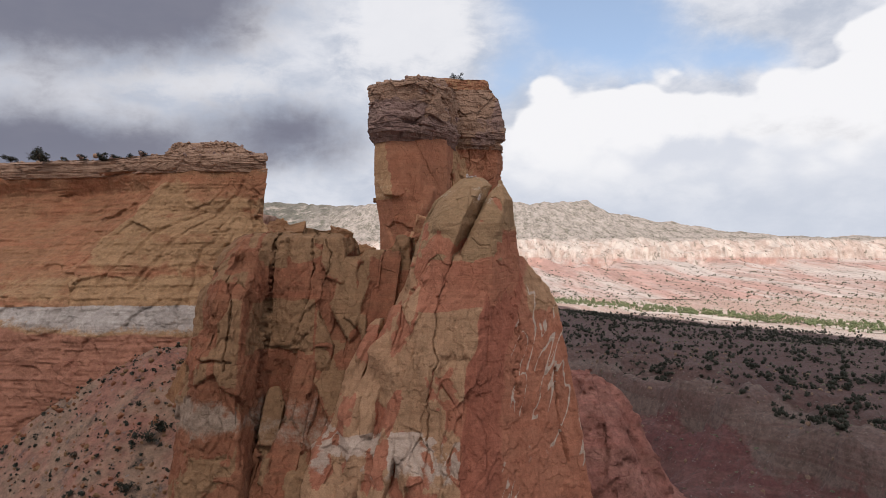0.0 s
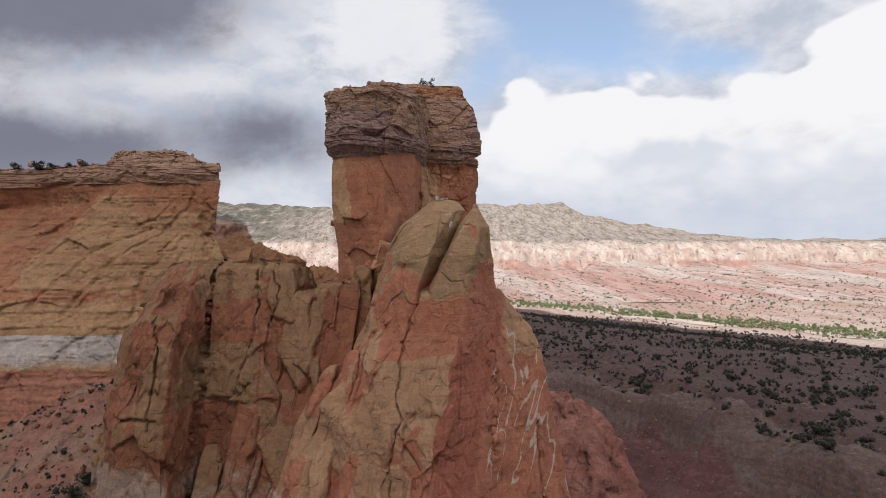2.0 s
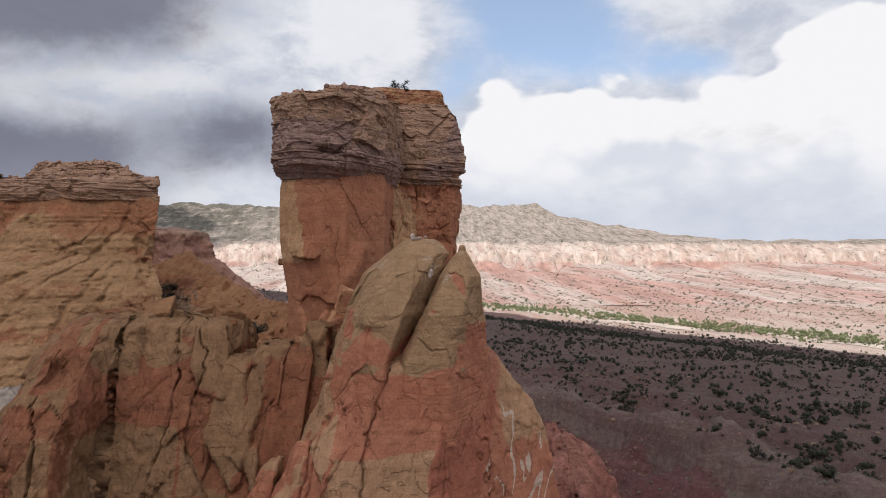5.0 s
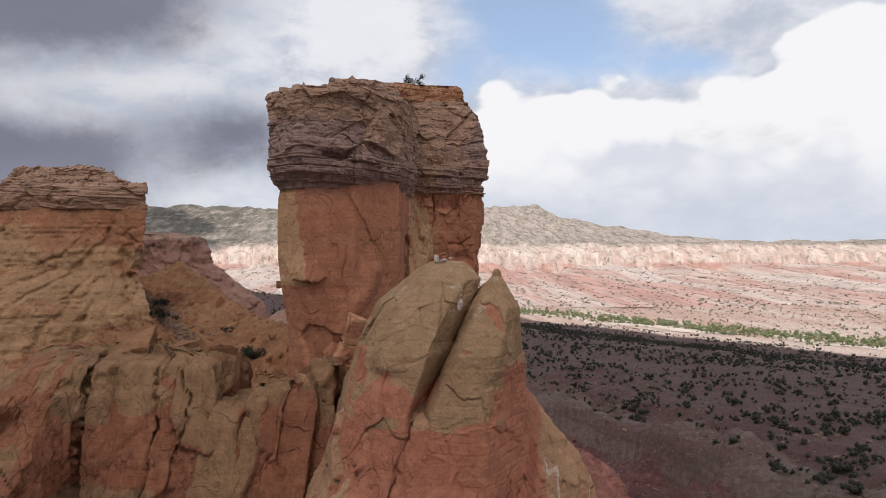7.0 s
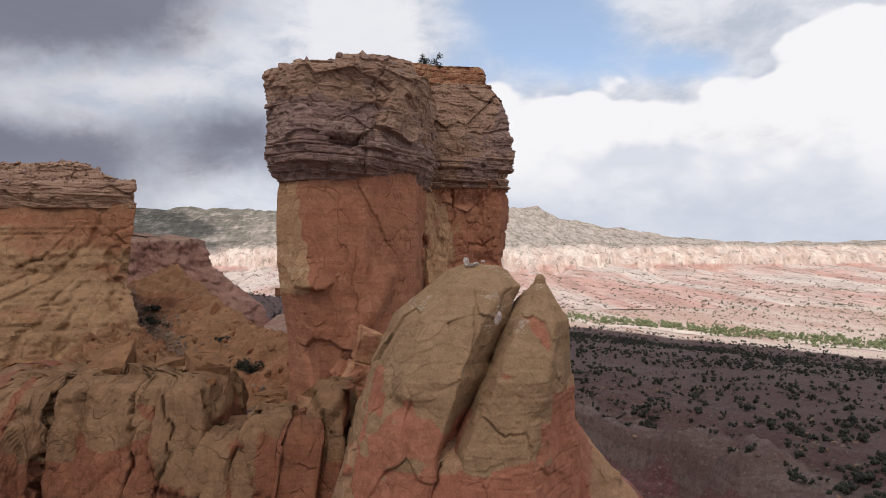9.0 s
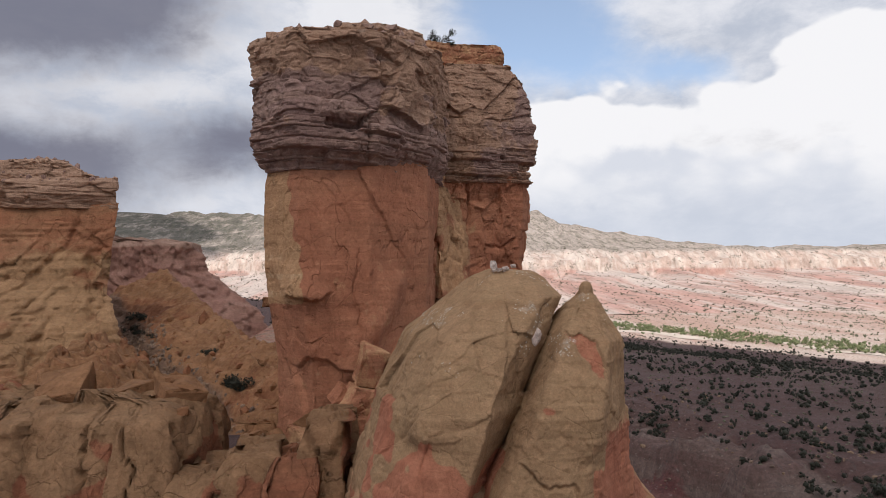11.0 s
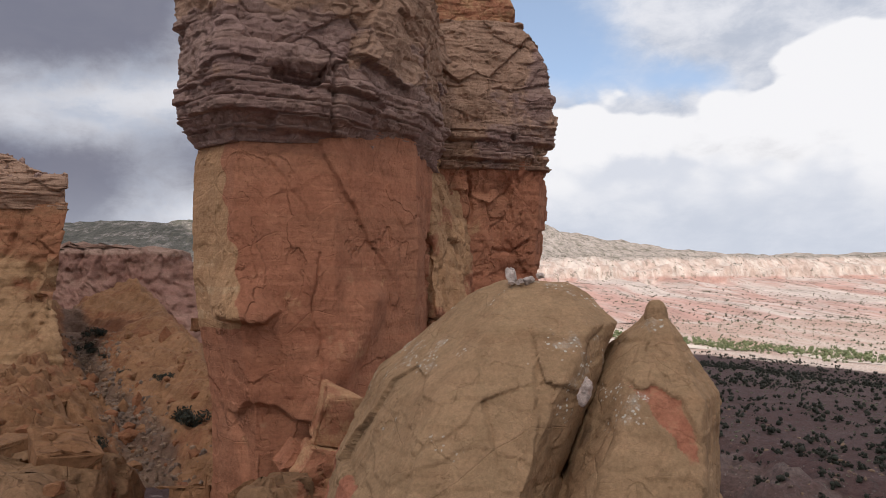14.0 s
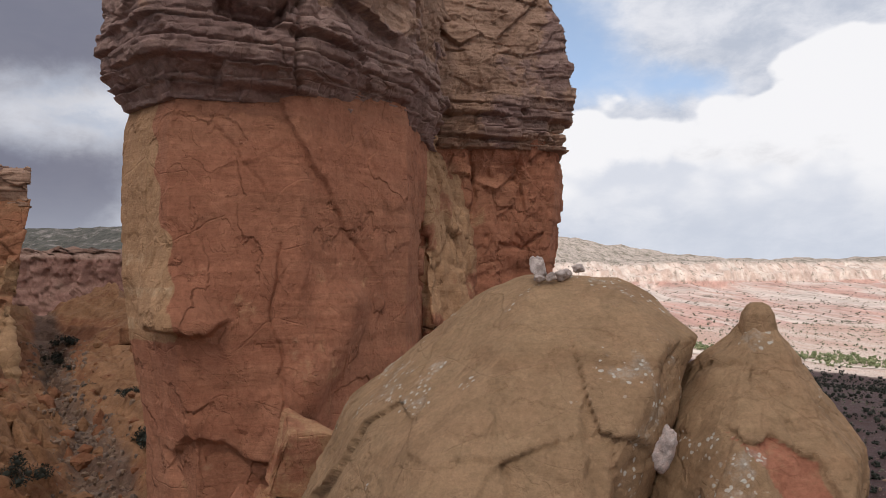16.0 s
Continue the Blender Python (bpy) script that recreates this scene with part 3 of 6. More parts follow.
def shaft_features(p):
    x, z = p[:, 0], p[:, 2]
    d = groove(p, [(-3.1, 86.3), (-3.3, 84.3), (-3.0, 82.6), (-3.1, 81.5)], 0.045, 0.09, 1)
    d = d + groove(p, [(0.9, 87.2), (1.0, 84.8), (1.25, 83.4)], 0.07, 0.3, 2)
    d = d + groove(p, [(-5.1, 90.0), (-4.3, 88.9), (-3.5, 87.6)], 0.05, 0.05, 3)
    # a sheet that has broken off on one side of a slanting edge
    edge = x + 3.3 - 0.52 * (90.5 - z) + 0.18 * fbm(p * 0.8, 3, 4)
    d = d + 0.13 * smooth(edge, 0.0, 0.04) * smooth(z, 84.5, 87.5) * (1 - smooth(edge, 1.2, 3.0))
    # the hollow under the cap and the bulge above the lower overhang
    d = d - 0.35 * knob(p, -4.0, 90.7, 1.6, 0.6) - 0.15 * knob(p, -5.8, 90.6, 1.6, 0.6)
    low = smooth(z - 83.7 - 0.55 * np.abs(x + 5.4) ** 1.5 + 0.22 * fbm(p * 1.1, 3, 8), -0.04, 0.10)
    d = d + 0.62 * low * (1 - smooth(z, 84.0, 85.9)) * (1 - smooth(np.abs(x + 5.6 + 0.4 * (z - 84)), 0.5, 1.5))
    d = d + 0.45 * (1 - smooth(along(x, z, [(-1.5, 84.6), (-1.9, 83.3), (-2.5, 82.4), (-3.4, 80.5)]), 0.05, 0.9))
    arch = 80.9 - 0.35 * np.abs(x + 5.2) ** 1.4 + 0.25 * fbm(p * 0.9, 3, 9)
    d = d - 0.26 * smooth(x + 6.6 + 0.3 * (z - 80.6), 0, 0.3) * (1 - smooth(z - arch, -0.03, 0.12)) * (1 - smooth(x, -4.2, -2.6)) * smooth(z, 76, 79)
    return d


def shaft_paint(q, d, lid):
    x, z = q[:, 0], q[:, 2]
    w = 0.35 * fbm(q * 0.35, 4, 5)
    rim = np.interp(z, [83.4, 84.6, 86.0, 88.0, 90.0], [-5.9, -5.75, -5.85, -6.35, -6.55])      # where the bleached corner ends
    side = 1 - smooth(x - rim + 0.6 * w + 0.10 * np.sin(z * 5.0 + 3 * w), -0.06, 0.10)
    lines = vnoise(q * np.array((0.15, 0.15, 2.2)), 45)
    return {"tan": side * smooth(z + 0.4 * w, 83.5, 83.8) * (0.82 + 0.30 * lines) + 0.22 * smooth(fbm(q * np.array((0.5, 0.5, 0.9)), 4, 15), 0.15, 0.5) * (1 - side) + 0.16 * smooth(88.6 - z, 0, 4),
            "pale": 0.55 * side * smooth(lines, -0.2, 0.4) * (1 - smooth(z, 86.4, 87.4)) * smooth(z, 83.6, 84) + 0.34 * smooth(fbm(q * 0.6, 4, 25), 0.35, 0.8) * smooth(90 - z, 0, 3),
            "stain": (0.42 * smooth(z + 2.0 * w, 87.2, 90.0) * (1 - 0.8 * smooth(x + 0.5 * (z - 87), -2.4, -1.4)) + 0.18 * smooth(vnoise(q * 0.4, 3), 0.0, 0.6)) * (1 - side)}


LEFT_PLAN = [(-5.9, 83.7), (-2.6, 84.4), (0.4, 87.6), (1.4, 92.5), (0.5, 99.0), (-6.5, 98.0), (-8.0, 92.0), (-7.9, 86.0)]
LW = [2.4, 2.4, 2.0, 0.7, 0.35, 0.35, 0.8, 2.2]
rock("shaft", [(69, plan(LEFT_PLAN, -3, 92, 1.02, 0.4)), (77, plan(LEFT_PLAN, -3, 92, 0.95, 0.4)), (80.8, plan(LEFT_PLAN, -3, 92, 0.95, 0.35)), (83.5, plan(LEFT_PLAN, -3, 92, 0.98, 0.1)), (85.5, plan(LEFT_PLAN, -3, 92, 1.01)), (89.6, plan(LEFT_PLAN, -3, 92, 1.0)), (91.5, plan(LEFT_PLAN, -3, 92, 0.95))],
     500, 340, M_RED, tower, massive(0.10, 0.28, 100, 0.8, 0.012, 0.02, shaft_features), shaft_paint, weights=LW)
RIGHT_PLAN = [(-0.5, 94.6), (3.2, 95.0), (6.9, 95.6), (7.4, 99.0), (4.0, 102.0), (-0.5, 101.5)]
RW = [1.8, 2.0, 1.2, 0.4, 0.4, 0.5]


def right_features(p):
    x, z = p[:, 0], p[:, 2]
    d = -0.5 * smooth(x, 3.2, 3.4) * (1 - smooth(z, 89.8 + 0.5 * (x - 5.0), 90.6)) * smooth(z, 89.0, 89.6) * (1 - smooth(x, 5.3, 5.6))
    d = d + groove(p, [(3.3, 91.0), (3.4, 88.6), (3.0, 87.5)], 0.12, 0.25, 12) + 0.9 * knob(p, 1.2, 84.0, 1.4, 2.5)
    d = d + chips(2.0, 0.16, 615, (1, 1, 0.8), 0.0)(p)
    return d + groove(p, [(4.6, 86.7), (5.6, 86.5), (6.4, 87.1)], 0.12, 0.22, 14) - 0.4 * knob(p, 5.6, 85.4, 1.1, 0.5)


rock("shaft", [(72, plan(RIGHT_PLAN, 3, 98, 1.08)), (84, plan(RIGHT_PLAN, 3, 98, 0.99)), (86, plan(RIGHT_PLAN, 3, 98, 0.98)), (89, plan(RIGHT_PLAN, 3, 98, 1.02)), (91.4, plan(RIGHT_PLAN, 3, 98, 1.07))],
     300, 260, M_RED, tower, massive(0.18, 0.40, 130, 0.8, 0.03, 0.05, right_features), lambda q, d, lid: {"tan": 0.55 * (1 - smooth(q[:, 0] + 0.9 * fbm(q * 0.6, 3, 4), 2.7, 3.5)) + 0.25 * fbm(q * 0.7, 3, 46), "pale": 0 * d, "stain": 0.2 * smooth(q[:, 2], 88, 91)}, weights=RW)


# the broken fill in the angle between the two halves
rock("cleft", [(66, [(-1.0, 90.0), (1.6, 88.6), (4.2, 92.0), (4.0, 97.0), (-1.0, 97.0)]), (82, [(-0.5, 91.0), (1.4, 89.4), (3.4, 92.6), (3.2, 97.0), (-0.8, 97.0)]), (86, [(-0.2, 91.4), (1.3, 90.2), (2.9, 93.4), (2.6, 97.0), (-0.5, 97.0)]), (90.5, [(0.0, 91.8), (0.9, 91.4), (2.2, 94.4), (2.0, 97.0), (-0.2, 97.0)])],
     180, 200, M_RED, tower, massive(0.30, 0.5, 145, 0.35, 0.06, 0.0, chips(1.5, 0.4, 147, (1, 1, 0.4))), lambda q, d, lid: {"tan": 0.72 + 0.45 * fbm(q * 0.6, 3, 47), "pale": 0.1 + 0 * d, "stain": 0 * d}, weights=[2, 2, 0.6, 0.4, 0.6])


def cap_features(p):
    x, z = p[:, 0], p[:, 2]
    d = groove(p, [(-1.6, 97.5), (-2.3, 95.5), (-2.0, 94.0), (-2.6, 92.6)], 0.10, 0.25, 21, 0.3) + groove(p, [(-2.6, 92.8), (-2.6, 90.5)], 0.06, 0.25, 22)
    wx, wz = x + 0.5 * fbm(p * 0.9, 3, 24), z + 0.22 * fbm(p * 0.8, 3, 26)
    d = d - 0.55 * smooth(wx, -4.8, -4.6) * (1 - smooth(wx, -3.1, -2.9)) * smooth(wz, 92.1, 92.2) * (1 - smooth(wz, 92.48, 92.53)) - 0.3 * smooth(wx, -2.9, -2.8) * (1 - smooth(wx, -0.8, -0.6)) * smooth(wz, 91.7, 91.8) * (1 - smooth(wz, 91.9, 91.95))
    d = d + 0.25 * smooth(z, 90.4, 91.8) - 0.25 * (1 - smooth(z, 90.2, 91.1)) + 0.3 * knob(p, -1.2, 95.5, 1.4, 1.6) - 0.35 * knob(p, -3.2, 95.0, 0.7, 2.0)
    return d


def cap_paint(q, d, lid):
    z, x = q[:, 2], q[:, 0]
    return {"tan": 0.75 * smooth(z + 0.5 * fbm(q * 0.4, 3, 30), 94.4, 95.2) + 0.6 * smooth(x + 0.3 * (95 - z), -2.0, -1.4) * smooth(z, 92.5, 93.2) + 0.3 * smooth(lid, 0, 0.2) + 0.35 * fbm(q * 0.5, 3, 31), "pale": 0.36 * smooth(z, 95.4, 97) + 0.25 * smooth(lid, 0, 0.1) + 0.2 * fbm(q * 0.9, 3, 33), "stain": 0.40 * (1 - smooth(z, 90.6, 92.4))}


rock("caprock", [(90.14, plan(LEFT_PLAN, -3, 92, 0.85)), (90.2, plan(LEFT_PLAN, -3, 92, 1.0)), (91.2, plan(LEFT_PLAN, -3, 92, 1.045)), (93.0, plan(LEFT_PLAN, -3, 92, 1.05)), (95.0, plan(LEFT_PLAN, -3, 92, 1.04)), (96.5, plan(LEFT_PLAN, -3, 92, 1.05)), (96.85, plan(LEFT_PLAN, -3, 92, 1.03))],
     460, 200, M_CAP, tower, ledged(0.60, 0.50, 150, lambda z: smooth(z, 92.2, 92.8), cap_features, 0.34), cap_paint, lid=22, top=0.25, weights=LW)
rock("crown", [(96.0, [(-4.6, 85.4), (-2.2, 85.3), (0.2, 87.4), (0.9, 92), (-4, 94)]), (97.6, [(-4.3, 85.7), (-2.2, 85.5), (0.3, 87.3), (0.8, 92), (-3.8, 93)]), (98.0, [(-4.0, 86.2), (-2.2, 85.9), (0.2, 87.8), (0.5, 91.5), (-3.6, 92.5)])],
     220, 40, M_CAP, tower, ledged(0.7, 0.55, 170, lambda z: 0 * z + 0.7, None, 0.3), cap_paint, lid=12, rounding=0, top=0.2, weights=[2, 2, 1, 0.6, 1])
rock("caprock", [(90.62, plan(RIGHT_PLAN, 3, 98, 0.85)), (90.7, plan(RIGHT_PLAN, 3, 98, 1.03)), (91.6, plan(RIGHT_PLAN, 3, 98, 1.12)), (93, plan(RIGHT_PLAN, 3, 98, 1.16)), (94.4, plan(RIGHT_PLAN, 3, 98, 1.22)), (96.4, plan(RIGHT_PLAN, 3, 98, 1.08)), (98.4, plan(RIGHT_PLAN, 3, 98, 0.90, -0.5))],
     320, 200, M_CAP, tower, ledged(0.75, 0.45, 180, lambda z: smooth(z, 92.4, 93.0) * 0.95, None, 0.26), lambda q, d, lid: {"tan": 0.85 + 0.6 * fbm(q * 0.4, 3, 41), "pale": 0.08 + 0.2 * fbm(q * 0.9, 3, 43), "stain": 0.28 * (1 - smooth(q[:, 2], 91, 93))}, lid=10, top=0.2, weights=RW)
rock("top_bed", [(98.2, plan(RIGHT_PLAN, 3, 98, 0.88, -0.6)), (98.5, plan(RIGHT_PLAN, 3, 98, 0.90, -0.6)), (99.5, plan(RIGHT_PLAN, 3, 98, 0.86, -0.8)), (99.8, plan(RIGHT_PLAN, 3, 98, 0.80, -0.8))],
     260, 36, M_RED, tower, ledged(0.30, 0.5, 190), plain_paint(0.5, 0.0, 0.3), lid=10, top=0.15, weights=RW)

# ---------------------------------------------------------------- the knolls in front of it
def knoll_paint(q, d, lid):
    x, y, z = q[:, 0], q[:, 1], q[:, 2]
    w = fbm(q * 0.5, 4, 9)
    spall = smooth(fbm(q * np.array((0.35, 0.35, 0.5)), 3, 29), 0.25, 0.45) * (1 - smooth(z, 80, 83))
    lichen = smooth(fbm(q * 1.1, 4, 39), 0.1, 0.7) * smooth(z, 80.5, 83)
    return {"tan": 0.9 * smooth(z + 0.8 * w, 76.7, 77.3) * (1 - 0.8 * spall) * (1 - smooth(x - 4.9 - 0.16 * (84 - z) + 0.6 * w + 0.35 * (y - 72), 0, 0.5) * (1 - smooth(z, 78.5, 81.0))),
            "pale": 0.46 * lichen, "stain": 0.1 * smooth(w, 0.2, 0.7)}


def dome_features(p):
    x, z = p[:, 0], p[:, 2]
    d = 0
    e = x - 2.55 - 0.25 * (z - 83.0) + 0.15 * fbm(p * 1.2, 3, 54)
    d = chips(3.4, 0.13, 57, (1, 1, 0.8))(p) * (1 - smooth(z, 84.2, 85.0))
    return d - 0.16 * smooth(e, 0, 0.10) * (1 - smooth(e, 0.6, 1.2)) * (1 - smooth(np.abs(z - 82.2), 1.0, 1.8)) - 0.3 * knob(p, -0.6, 79.4, 0.9, 0.45)


def dome2_features(p):
    x, z = p[:, 0], p[:, 2]
    p = p + 0.10 * np.stack((vnoise(p * 2.1, 64) + 0.5 * vnoise(p * 6, 66), 0 * p[:, 0], vnoise(p * 2.1, 65) + 0.5 * vnoise(p * 6, 67)), 1)
    x, z = p[:, 0], p[:, 2]
    d = chips(2.8, 0.10, 58, (1, 1, 0.8))(p) * (1 - smooth(z, 83.2, 84.0)) + groove(p, [(4.7, 84.1), (5.5, 83.75), (6.2, 83.5), (6.7, 83.2)], 0.045, 0.06, 61)
    inside = smooth(x - 4.5 - 0.55 * (83.5 - z), 0, 0.08) * (1 - smooth(x - 5.6 - 0.1 * (83.5 - z), 0, 0.10)) * (1 - smooth(z, 83.25 - 0.3 * (x - 4.5), 83.32 - 0.3 * (x - 4.5))) * smooth(z, 81.2, 82.2)
    return d - 0.14 * inside - 0.15 * knob(p, 4.6, 79.0, 0.8, 0.6) + groove(p, [(2.8, 79.0), (3.6, 78.3), (4.6, 78.4), (4.8, 77.2)], 0.08, 0.14, 63)


def orange_patch(q, d, lid):
    out = knoll_paint(q, d, lid)
    q = q + 0.10 * np.stack((vnoise(q * 2.1, 64) + 0.5 * vnoise(q * 6, 66), 0 * q[:, 0], vnoise(q * 2.1, 65) + 0.5 * vnoise(q * 6, 67)), 1)
    x, z = q[:, 0], q[:, 2]
    inside = smooth(x - 4.5 - 0.55 * (83.5 - z), 0, 0.08) * (1 - smooth(x - 5.6 - 0.1 * (83.5 - z), 0, 0.10)) * (1 - smooth(z, 83.25 - 0.3 * (x - 4.5), 83.32 - 0.3 * (x - 4.5))) * smooth(z, 81.2, 82.2)
    out["tan"] = out["tan"] * (1 - 0.55 * inside)
    return out


knoll_a = thing("sandstone_knoll", "rounded olive-tan sandstone knoll with small loose stones on its crest", "rock")
KW = [1.4, 1.8, 2.0, 1.6, 1.0, 0.4]
rock("dome", [(72.5, [(-4.0, 80.0), (-3.2, 73.2), (-1.0, 71.4), (0.3, 71.4), (0.9, 74.0), (0.8, 80.5)]),
                  (77.5, [(-3.2, 80.0), (-2.4, 74.3), (-0.9, 71.9), (0.7, 71.8), (1.7, 75.0), (1.4, 80.5)]),
                  (80.5, [(-2.3, 79.8), (-1.55, 74.9), (-0.5, 72.4), (1.9, 72.3), (3.2, 74.8), (2.8, 80.2)]),
                  (83.0, [(-0.9, 79.4), (-0.45, 76.3), (0.7, 74.0), (3.0, 73.5), (4.2, 75.2), (3.9, 79.4)]),
                  (84.4, [(0.8, 78.6), (1.05, 77.2), (1.9, 75.4), (4.0, 74.9), (4.95, 75.8), (4.4, 78.6)]),
                  (85.1, [(1.7, 78.2), (1.7, 77.3), (2.3, 76.4), (3.8, 76.1), (4.5, 76.6), (4.1, 78.2)]),
                  (85.38, [(2.3, 77.9), (2.3, 77.4), (2.6, 76.9), (3.6, 76.7), (4.0, 77.0), (3.7, 77.9)])],
     380, 260, M_KNOLL, knoll_a, massive(0.10, 0.35, 200, 1.0, 0.02, 0.02, dome_features), knoll_paint, lid=14, rounding=34, top=0.05, weights=KW)
knoll_b = thing("sandstone_knoll", "pointed olive-tan sandstone knoll split from its neighbour by a crack", "rock")
rock("dome", [(72.5, [(1.1, 80.0), (0.8, 73.8), (1.4, 71.2), (4.6, 71.0), (8.2, 75.5), (8.2, 80.0)]),
                  (77.5, [(1.6, 79.5), (1.55, 73.8), (1.95, 71.8), (4.7, 71.7), (7.7, 75.5), (7.6, 79.5)]),
                  (80.5, [(3.1, 78.5), (3.08, 74.3), (3.45, 72.4), (5.4, 72.2), (7.25, 75.2), (7.1, 78.4)]),
                  (82.9, [(4.2, 77.4), (4.2, 74.8), (4.55, 73.5), (6.1, 73.3), (6.95, 74.5), (6.8, 77.0)]),
                  (83.9, [(4.9, 76.3), (4.9, 75.1), (5.1, 74.55), (5.95, 74.5), (6.4, 75.0), (6.3, 76.0)]),
                  (84.45, [(5.45, 75.8), (5.45, 75.25), (5.55, 75.0), (5.95, 75.0), (6.12, 75.25), (6.06, 75.7)]),
                  (84.62, [(5.55, 75.7), (5.55, 75.35), (5.62, 75.15), (5.95, 75.15), (6.05, 75.35), (6.0, 75.65)])],
     300, 230, M_KNOLL, knoll_b, massive(0.10, 0.40, 230, 0.9, 0.02, 0.04, dome2_features), orange_patch, lid=8, rounding=30, top=0.02, weights=KW)
KNOB = [(5.58, 75.65), (5.52, 75.25), (5.66, 75.05), (5.96, 75.05), (6.1, 75.25), (6.04, 75.65)]
rock("cap_knob", [(84.4, plan(KNOB, 5.8, 75.35, 1.0)), (84.62, plan(KNOB, 5.8, 75.35, 0.98)), (84.8, plan(KNOB, 5.8, 75.35, 0.85)), (84.93, plan(KNOB, 5.8, 75.35, 0.58)), (84.98, plan(KNOB, 5.8, 75.35, 0.28))],
     80, 26, M_KNOLL, knoll_b, massive(0.02, 1.0, 240, 1.0, 0.01), plain_paint(0.9), lid=5, rounding=8, top=0.01)

buttress = thing("rock_buttress", "red and tan sandstone buttress with pale streaks below the knolls", "rock")


def buttress_features(p):
    x, z = p[:, 0], p[:, 2]
    d = groove(p, [(0.9, 77.5), (0.2, 75.0), (-0.6, 72.0), (-0.9, 69.5), (-0.6, 67.5), (-1.4, 64.0), (-1.6, 58)], 0.11, 0.34, 71, 0.25)
    d = d + groove(p, [(-3.2, 74.0), (-4.0, 70.5), (-4.6, 68.4)], 0.10, 0.3, 72) + groove(p, [(4.3, 74.0), (4.2, 70.0), (4.0, 67.0)], 0.08, 0.25, 73)
    d = d + groove(p, [(11.2, 66.0), (11.6, 60.0), (12.4, 57.0)], 0.2, 0.7, 74) + groove(p, [(7.4, 76.5), (6.9, 72.0), (7.6, 69.5), (7.0, 64.0)], 0.12, 0.35, 75, 0.5)
    e = x - 1.6 + 0.2 * fbm(p * 0.5, 3, 76)
    lower = 1 - smooth(z, 67.5, 68.2)
    d = d - 0.35 * lower * smooth(e, -2.0, -1.8) * (1 - smooth(e, 0.8, 1.0))
    ribs = np.sin((x * 0.9 + z * 0.28) * 1.5 + 1.4 * vnoise(p * 0.2, 77))
    a, gap = facets(p + 0.2 * np.stack((vnoise(p * 0.9, 791), vnoise(p * 0.9, 792), vnoise(p * 0.9, 793)), 1), 1.9, 790, (1, 1, 0.5))
    broken = np.maximum((1 - smooth(x, -3.0, -1.0)), (1 - smooth(z, 66.0, 68.0)) * (1 - smooth(x, 3.6, 4.4)))
    d = d + (0.34 * a - 0.10 * (1 - smooth(gap, 0, 0.05))) * broken
    return d + 0.45 * ribs * (1 - smooth(x, -2.0, 0.5)) * (1 - smooth(z, 68, 74)) - 0.6 * knob(p, -5.2, 62, 1.0, 5.0)


ARETE_Z, ARETE_X = [55, 61, 67, 73, 78, 84], [1.5, 1.7, 2.3, 4.1, 5.2, 6.2]


def buttress_paint(q, d, lid):
    """Olive above, a red belt, a tan slab and pale broken ribs on the front; deep red past the arete, then pink with pale veins."""
    x, y, z = q[:, 0], q[:, 1], q[:, 2]
    w = fbm(q * 0.35, 4, 19)
    piece = cells(q / 1.9 * np.array((1, 1, 0.5)), 790)[2]
    past = x - np.interp(z, ARETE_Z, ARETE_X) + 0.35 * w
    side = smooth(past, -0.08, 0.12)
    slab = (1 - smooth(z - 0.14 * x + 0.45 * w, 72.1, 72.35)) * smooth(z + 0.9 * w, 66.4, 67.2) * smooth(x - 0.2 * (z - 70) + 0.4 * w, -3.2, -2.9)
    olive = smooth(z + 0.9 * w, 76.6, 77.3)
    low = (1 - smooth(z, 66.4, 67.6)) * smooth(piece + 0.25 * w, 0.46, 0.52)
    left = (1 - smooth(x - 0.2 * (z - 70), -3.2, -2.8)) * smooth(piece + 0.2 * w, 0.28, 0.34)
    slant = np.stack((0.8 * x - 0.35 * z, 0.3 * y, 0.16 * (0.35 * x + z)), 1)
    veins = np.maximum(smooth(1 - np.abs(fbm(slant * 0.55, 3, 27)) * 10.0, 0.0, 0.8) * smooth(vnoise(q * 0.25, 28), -0.3, 0.1), smooth(1 - np.abs(fbm(slant[:, ::-1] * 0.9 + 7.0, 3, 29)) * 12.0, 0.0, 0.8) * smooth(vnoise(q * 0.22, 38), 0.0, 0.3))
    pinkish = smooth(past, 3.2, 4.2)
    shoulder = smooth(x - 8.0 - 0.3 * (74 - z) + 0.4 * w, 0, 0.5) * smooth(z + w, 71.0, 72.5)
    band = (1 - smooth(z + 0.5 * w, 60.4, 60.8)) * smooth(z + 0.9 * w, 55.6, 58.4)
    return {"tan": 0.80 * np.maximum(np.maximum(np.maximum(slab, low), np.maximum(left, olive)) * (1 - side), shoulder),
            "pale": (0.78 * band * smooth(fbm(q * 0.5, 4, 49) + 0.5 * (piece - 0.4), -0.35, 0.25) + 0.26 * (piece > 0.62) * (1 - smooth(z, 64, 68)) * smooth(z, 60, 61)) * (1 - side) + 0.95 * veins * pinkish * (1 - smooth(z, 73, 76)) + 0.22 * pinkish * smooth(w, 0.1, 0.6) * (1 - smooth(z, 70, 74)) + 0.25 * pinkish * band,
            "stain": 0.95 * side * (1 - 0.7 * pinkish)}


